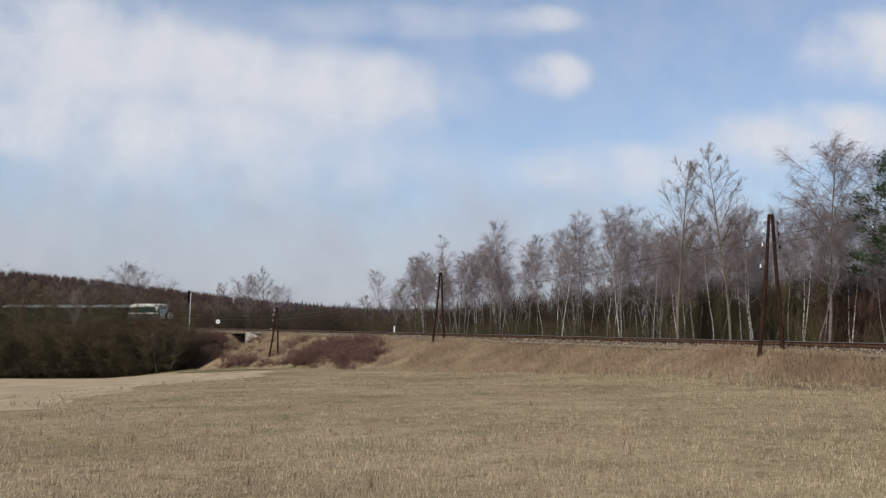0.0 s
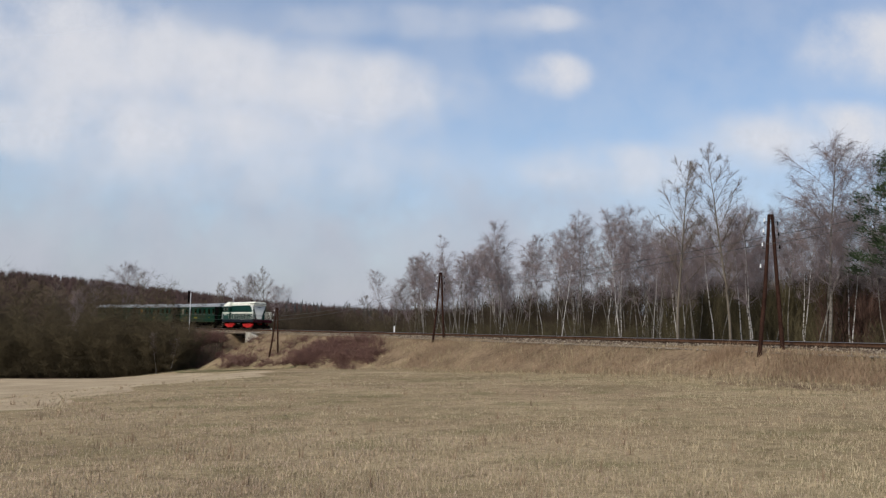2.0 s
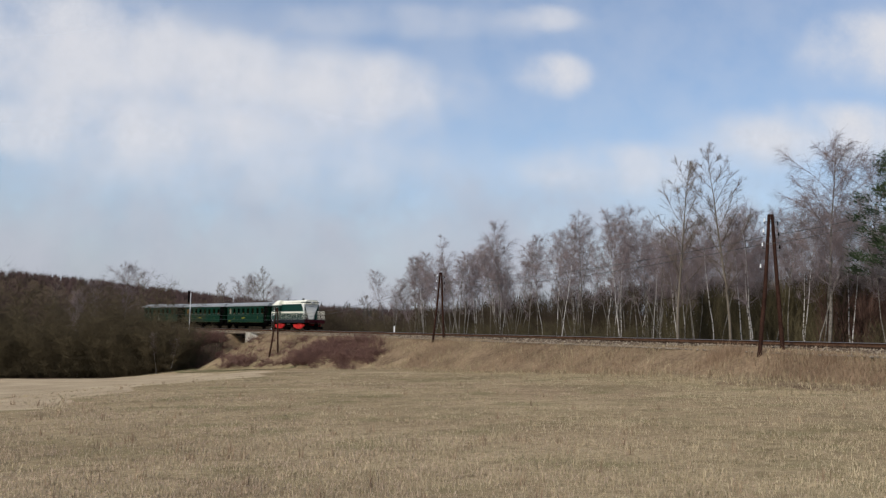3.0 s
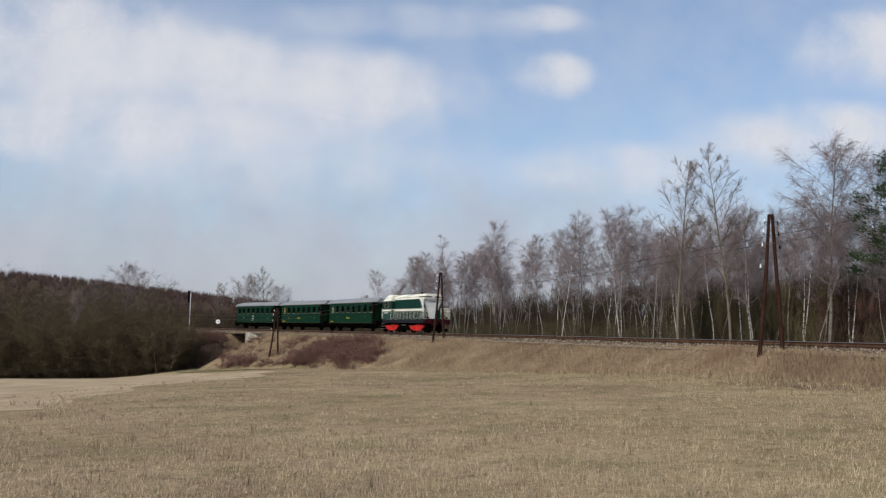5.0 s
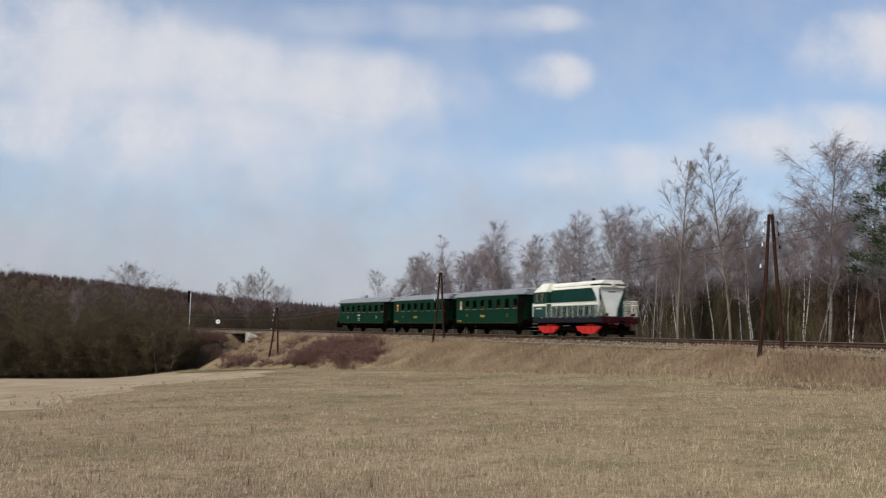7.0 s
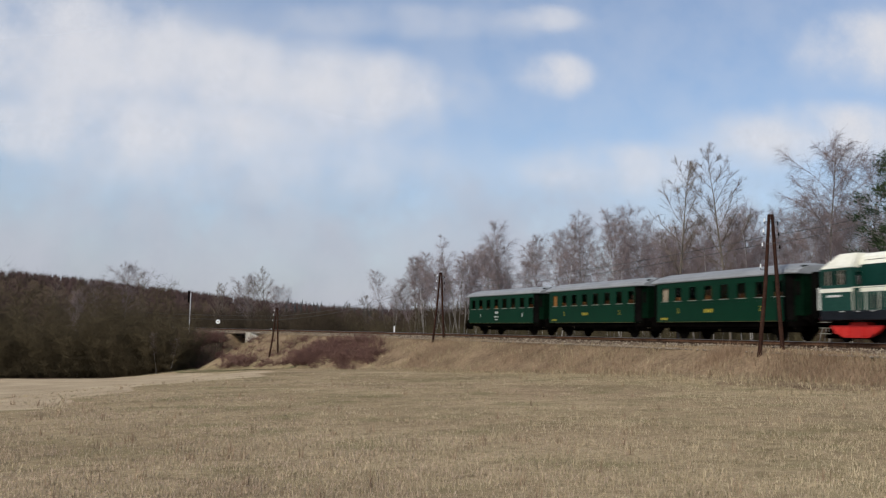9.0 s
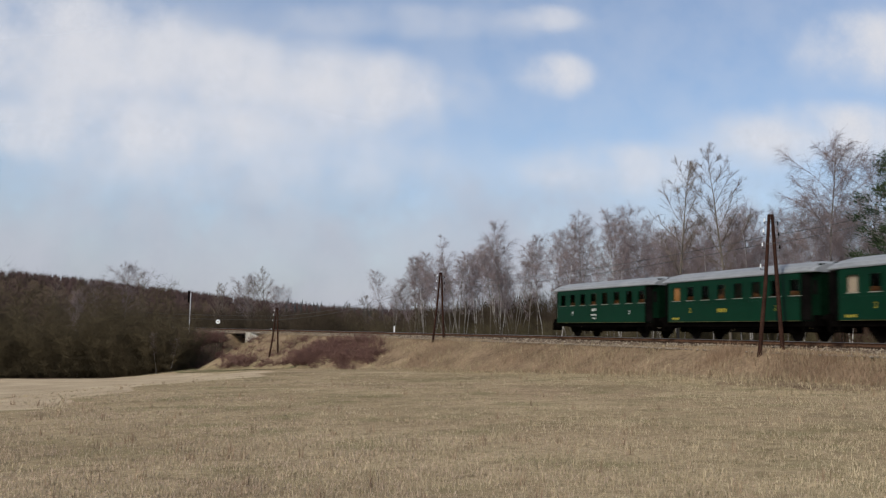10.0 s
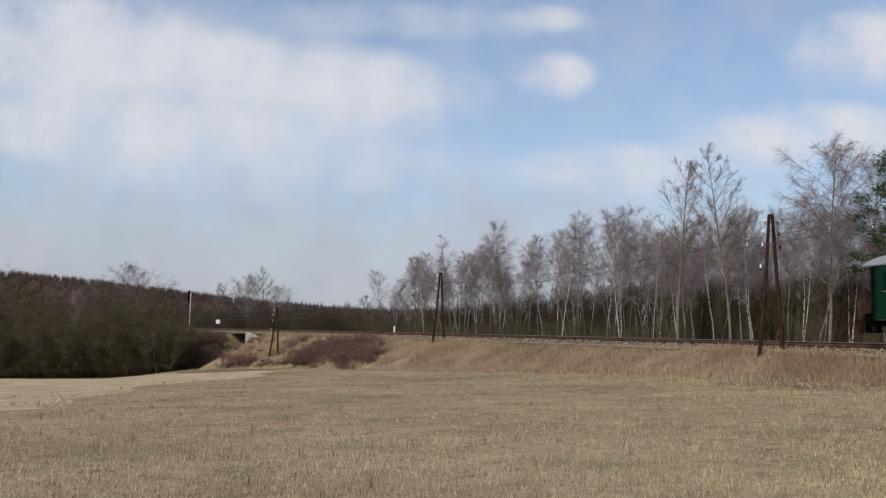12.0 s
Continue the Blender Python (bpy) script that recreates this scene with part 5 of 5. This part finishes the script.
BRAMBLES += [(33.5, 8.0, 2.2), (35.0, 7.4, 2.4), (34.0, 6.8, 2.2), (36.2, 8.0, 1.8), (17.0, 9.8, 1.7), (18.5, 9.2, 2.0), (19.6, 9.6, 1.9), (16.0, 10.4, 1.5), (15.0, 9.0, 1.3), (20.5, 8.8, 1.6), (38.0, 6.2, 1.4), (-1.5, 4.4, 1.7), (0.4, 4.6, 1.5), (-0.8, 6.0, 1.3), (-3.2, 5.2, 1.9), (1.6, 6.5, 1.1), (-8.5, 5.5, 1.8), (-11.0, 6.5, 2.0), (-5.0, 7.5, 1.7), (-3.0, 10.5, 2.0), (-7.0, 12.0, 2.2)]


# ---- posts, wires and signs by the line ----
def a_post(m, height, legs, brackets, label):
    """A pair of leaning telegraph poles that meet at the top; legs: the two feet, on x of the pose."""
    root = empty("telegraph_pole", m, label, "telegraph pole", "telegraph poles along the line")
    top = Vector((0, 0, height))
    for x in legs:
        b = B()
        foot = Vector((x, 0, -0.5))
        mid = foot.lerp(top, 0.5) + Vector((0.02, 0, 0))
        head = Vector((0.07 if x > 0 else -0.07, 0, height))
        tube(b, foot, mid, 0.105, 0.095, 10)
        tube(b, mid, head, 0.095, 0.075, 10)
        part("pole", b, "pole_wood", root)
    part("bolt", tube(B(), (-0.28, 0, height - 0.35), (0.28, 0, height - 0.35), 0.025, 0.025, 8), "wire", root)
    for side, z in brackets:
        k = -1 if side < 0 else 1
        f = (z + 0.5) / (height + 0.5)
        x0 = (legs[0] if k < 0 else legs[1]) * (1 - f) + 0.11 * k
        b = tube(B(), (x0, -0.03, z), (x0 + k * 0.16, -0.03, z), 0.016, 0.016, 6)
        tube(b, (x0 + k * 0.16, -0.03, z), (x0 + k * 0.16, -0.03, z + 0.12), 0.014, 0.014, 6)
        br = part("bracket", b, "wire", root)
        c = tube(B(), (x0 + k * 0.16, -0.03, z + 0.10), (x0 + k * 0.16, -0.03, z + 0.20), 0.036, 0.032, 10)
        tube(c, (x0 + k * 0.16, -0.03, z + 0.20), (x0 + k * 0.16, -0.03, z + 0.27), 0.03, 0.02, 10)
        part("insulator", c, "porcelain" if k < 0 else "black", br, "porcelain insulator")
    return root


def wire(a, b, sag):
    w = Wood()
    a, b = Vector(a), Vector(b)
    pts = [a.lerp(b, i / 24) - Vector((0, 0, sag * 4 * (i / 24) * (1 - i / 24))) for i in range(25)]
    w.stem(pts, [0.012] * len(pts), 4)
    tagged(hang("overhead_wire", w.mesh("overhead_wire"), "wire"), "thin dark telegraph wire between the poles", "wire", "telegraph wires")


def poles():
    tops = []
    for x, y, h, legs in POLES:
        m = Matrix.Translation((x, y, gz(x, y)))
        a_post(m, h, legs, [(-1, h - 0.45), (-1, h - 0.95), (-1, h - 1.6), (-1, h - 2.6), (1, h - 0.6), (1, h - 1.1), (1, h - 1.7)] if h > 5 else [(-1, h - 0.6), (1, h - 0.6)], "leaning double wooden telegraph pole with white insulators")
        tops.append(Vector((x, y, gz(x, y) + h)))
    ends = [on_line(118, 5.2, 7.0)] + tops + [on_line(-62, 5, 4.5)]
    for p, q in zip(ends, ends[1:]):
        for dx, dz in ((-0.35, -1.4), (0.4, -0.9)):
            wire(p + Vector((dx, 0, dz)), q + Vector((dx, 0, dz)), 0.5)


def signs():
    p = on_line(-14.0, 3.6)
    root = empty("signal_post", Matrix.Translation((p.x, p.y, gz(p.x, p.y) - 0.1)), "slim pale signal post with a black top by the line", "signal post")
    z = 2.188 + 0.1 - gz(p.x, p.y)
    part("mast", tube(B(), (0, 0, 0), (0.05, 0, z + 5.2), 0.075, 0.055, 10), "pole_white", root)
    part("signal_head", box(B(), -0.36, -0.12, -0.12, 0.12, z + 3.8, z + 5.6, 0.04), "black", root, "narrow black signal head")
    part("head_clamp", box(B(), -0.17, 0.05, -0.04, 0.04, z + 4.4, z + 4.5), "black", root)
    p = on_line(-18.3, -3.4)
    root = empty("round_sign", Matrix.Translation((p.x, p.y, gz(p.x, p.y) - 0.1)), "white round line-side disc on a short post", "railway sign")
    z = float(rail_z(-18.3)) - gz(p.x, p.y) + 0.1
    part("post", tube(B(), (0, 0, 0), (0, 0, z + 1.1), 0.035, 0.035, 8), "black", root)
    part("disc", tube(B(), (0, -0.04, z + 1.05), (0, -0.07, z + 1.05), 0.34, 0.34, 28), "porcelain", root)
    part("disc_centre", tube(B(), (0, -0.072, z + 1.05), (0, -0.085, z + 1.05), 0.14, 0.14, 20), "concrete", root, "grey centre of the disc")
    p = on_line(33.3, -2.9)
    root = empty("marker_stone", Matrix.Translation((p.x, p.y, gz(p.x, p.y) - 0.2)), "small white distance marker beside the rails", "marker post")
    z = float(rail_z(33.3)) - gz(p.x, p.y) + 0.2
    part("stone", box(B(), -0.07, 0.09, -0.08, 0.08, 0, z + 0.70, 0.02), "porcelain", root)
    part("side_face", box(B(), -0.11, -0.072, -0.07, 0.07, 0, z + 0.69, 0.01), "black", root, "dark side of the marker")


POLES = [(15.24, 43.1, 6.35, (-0.62, 0.52)), (-0.15, 83.4, 6.0, (-0.62, 0.42)), (-19.2, 109.0, 5.4, (-0.74, 0.30))]


def clouds():
    for az, el, w, h, d, drift, far in CLOUD_BANKS:
        cloud(az, el, w, h, d, drift, far)
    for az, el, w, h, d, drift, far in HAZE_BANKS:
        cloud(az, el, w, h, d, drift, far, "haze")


CLOUD_BANKS = [(-0.34, 0.290, 0.26, 0.050, 0.7, 32, 3590), (-0.44, 0.320, 0.20, 0.055, 1.0, 34, 3600), (-0.27, 0.285, 0.20, 0.045, 1.0, 30, 3620), (-0.095, 0.268, 0.125, 0.042, 0.95, 22, 3640),
               (-0.15, 0.245, 0.16, 0.040, 0.8, 24, 3645), (-0.36, 0.215, 0.20, 0.040, 0.95, 30, 3660), (-0.22, 0.19, 0.24, 0.05, 0.6, 24, 3680), (-0.45, 0.24, 0.10, 0.03, 0.8, 30, 3655), (0.118, 0.288, 0.044, 0.026, 1.1, 14, 3600),
               (0.10, 0.352, 0.05, 0.016, 0.8, 14, 3630), (0.455, 0.325, 0.075, 0.045, 1.1, -26, 3600), (0.42, 0.228, 0.13, 0.036, 1.1, -10, 3650), (0.33, 0.215, 0.09, 0.03, 0.6, -10, 3655),
               (0.19, 0.185, 0.12, 0.030, 0.8, 4, 3670), (-0.05, 0.345, 0.2, 0.02, 0.4, 10, 3700), (0.05, 0.22, 1.3, 0.5, 0.28, 0, 4000)]
# self-glowing tinted sheets that lay haze colour over the low sky
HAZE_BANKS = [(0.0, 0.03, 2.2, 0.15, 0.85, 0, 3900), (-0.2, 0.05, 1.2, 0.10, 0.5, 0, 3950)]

ground()
track()
bridge()
farm_track()
train()
woods()
shrubs()
poles()
signs()
clouds()
far_woods()
meadow_grass()


def motions():
    """All that moves: the train along its line, its wheels, and the drifting clouds."""
    for thing, off, half, axles in TRAIN:
        rows = []
        for i in range(121):
            s = tail_s(i / 10) + off
            a, b = on_line(s - half), on_line(s + half)
            d = (b - a).normalized()
            m = Matrix.Translation((a + b) / 2) @ Matrix.Rotation(math.atan2(d.y, d.x), 4, "Z") @ Matrix.Rotation(-math.asin(d.z), 4, "Y")
            rows.append((i / 10, m))
        walk(thing, rows)
        for ax, r in axles:
            home = ax.location.copy()
            walk(ax, [(i / 30, Matrix.Translation(home) @ Matrix.Rotation((tail_s(i / 30) - tail_s(0)) / r, 4, "Y")) for i in range(361)])
    for c, drift in CLOUDS:
        m = c.matrix_basis.copy()
        walk(c, [(0.0, Matrix.Translation((-drift / 2, 0, 0)) @ m), (12.0, Matrix.Translation((drift / 2, 0, 0)) @ m)])


motions()
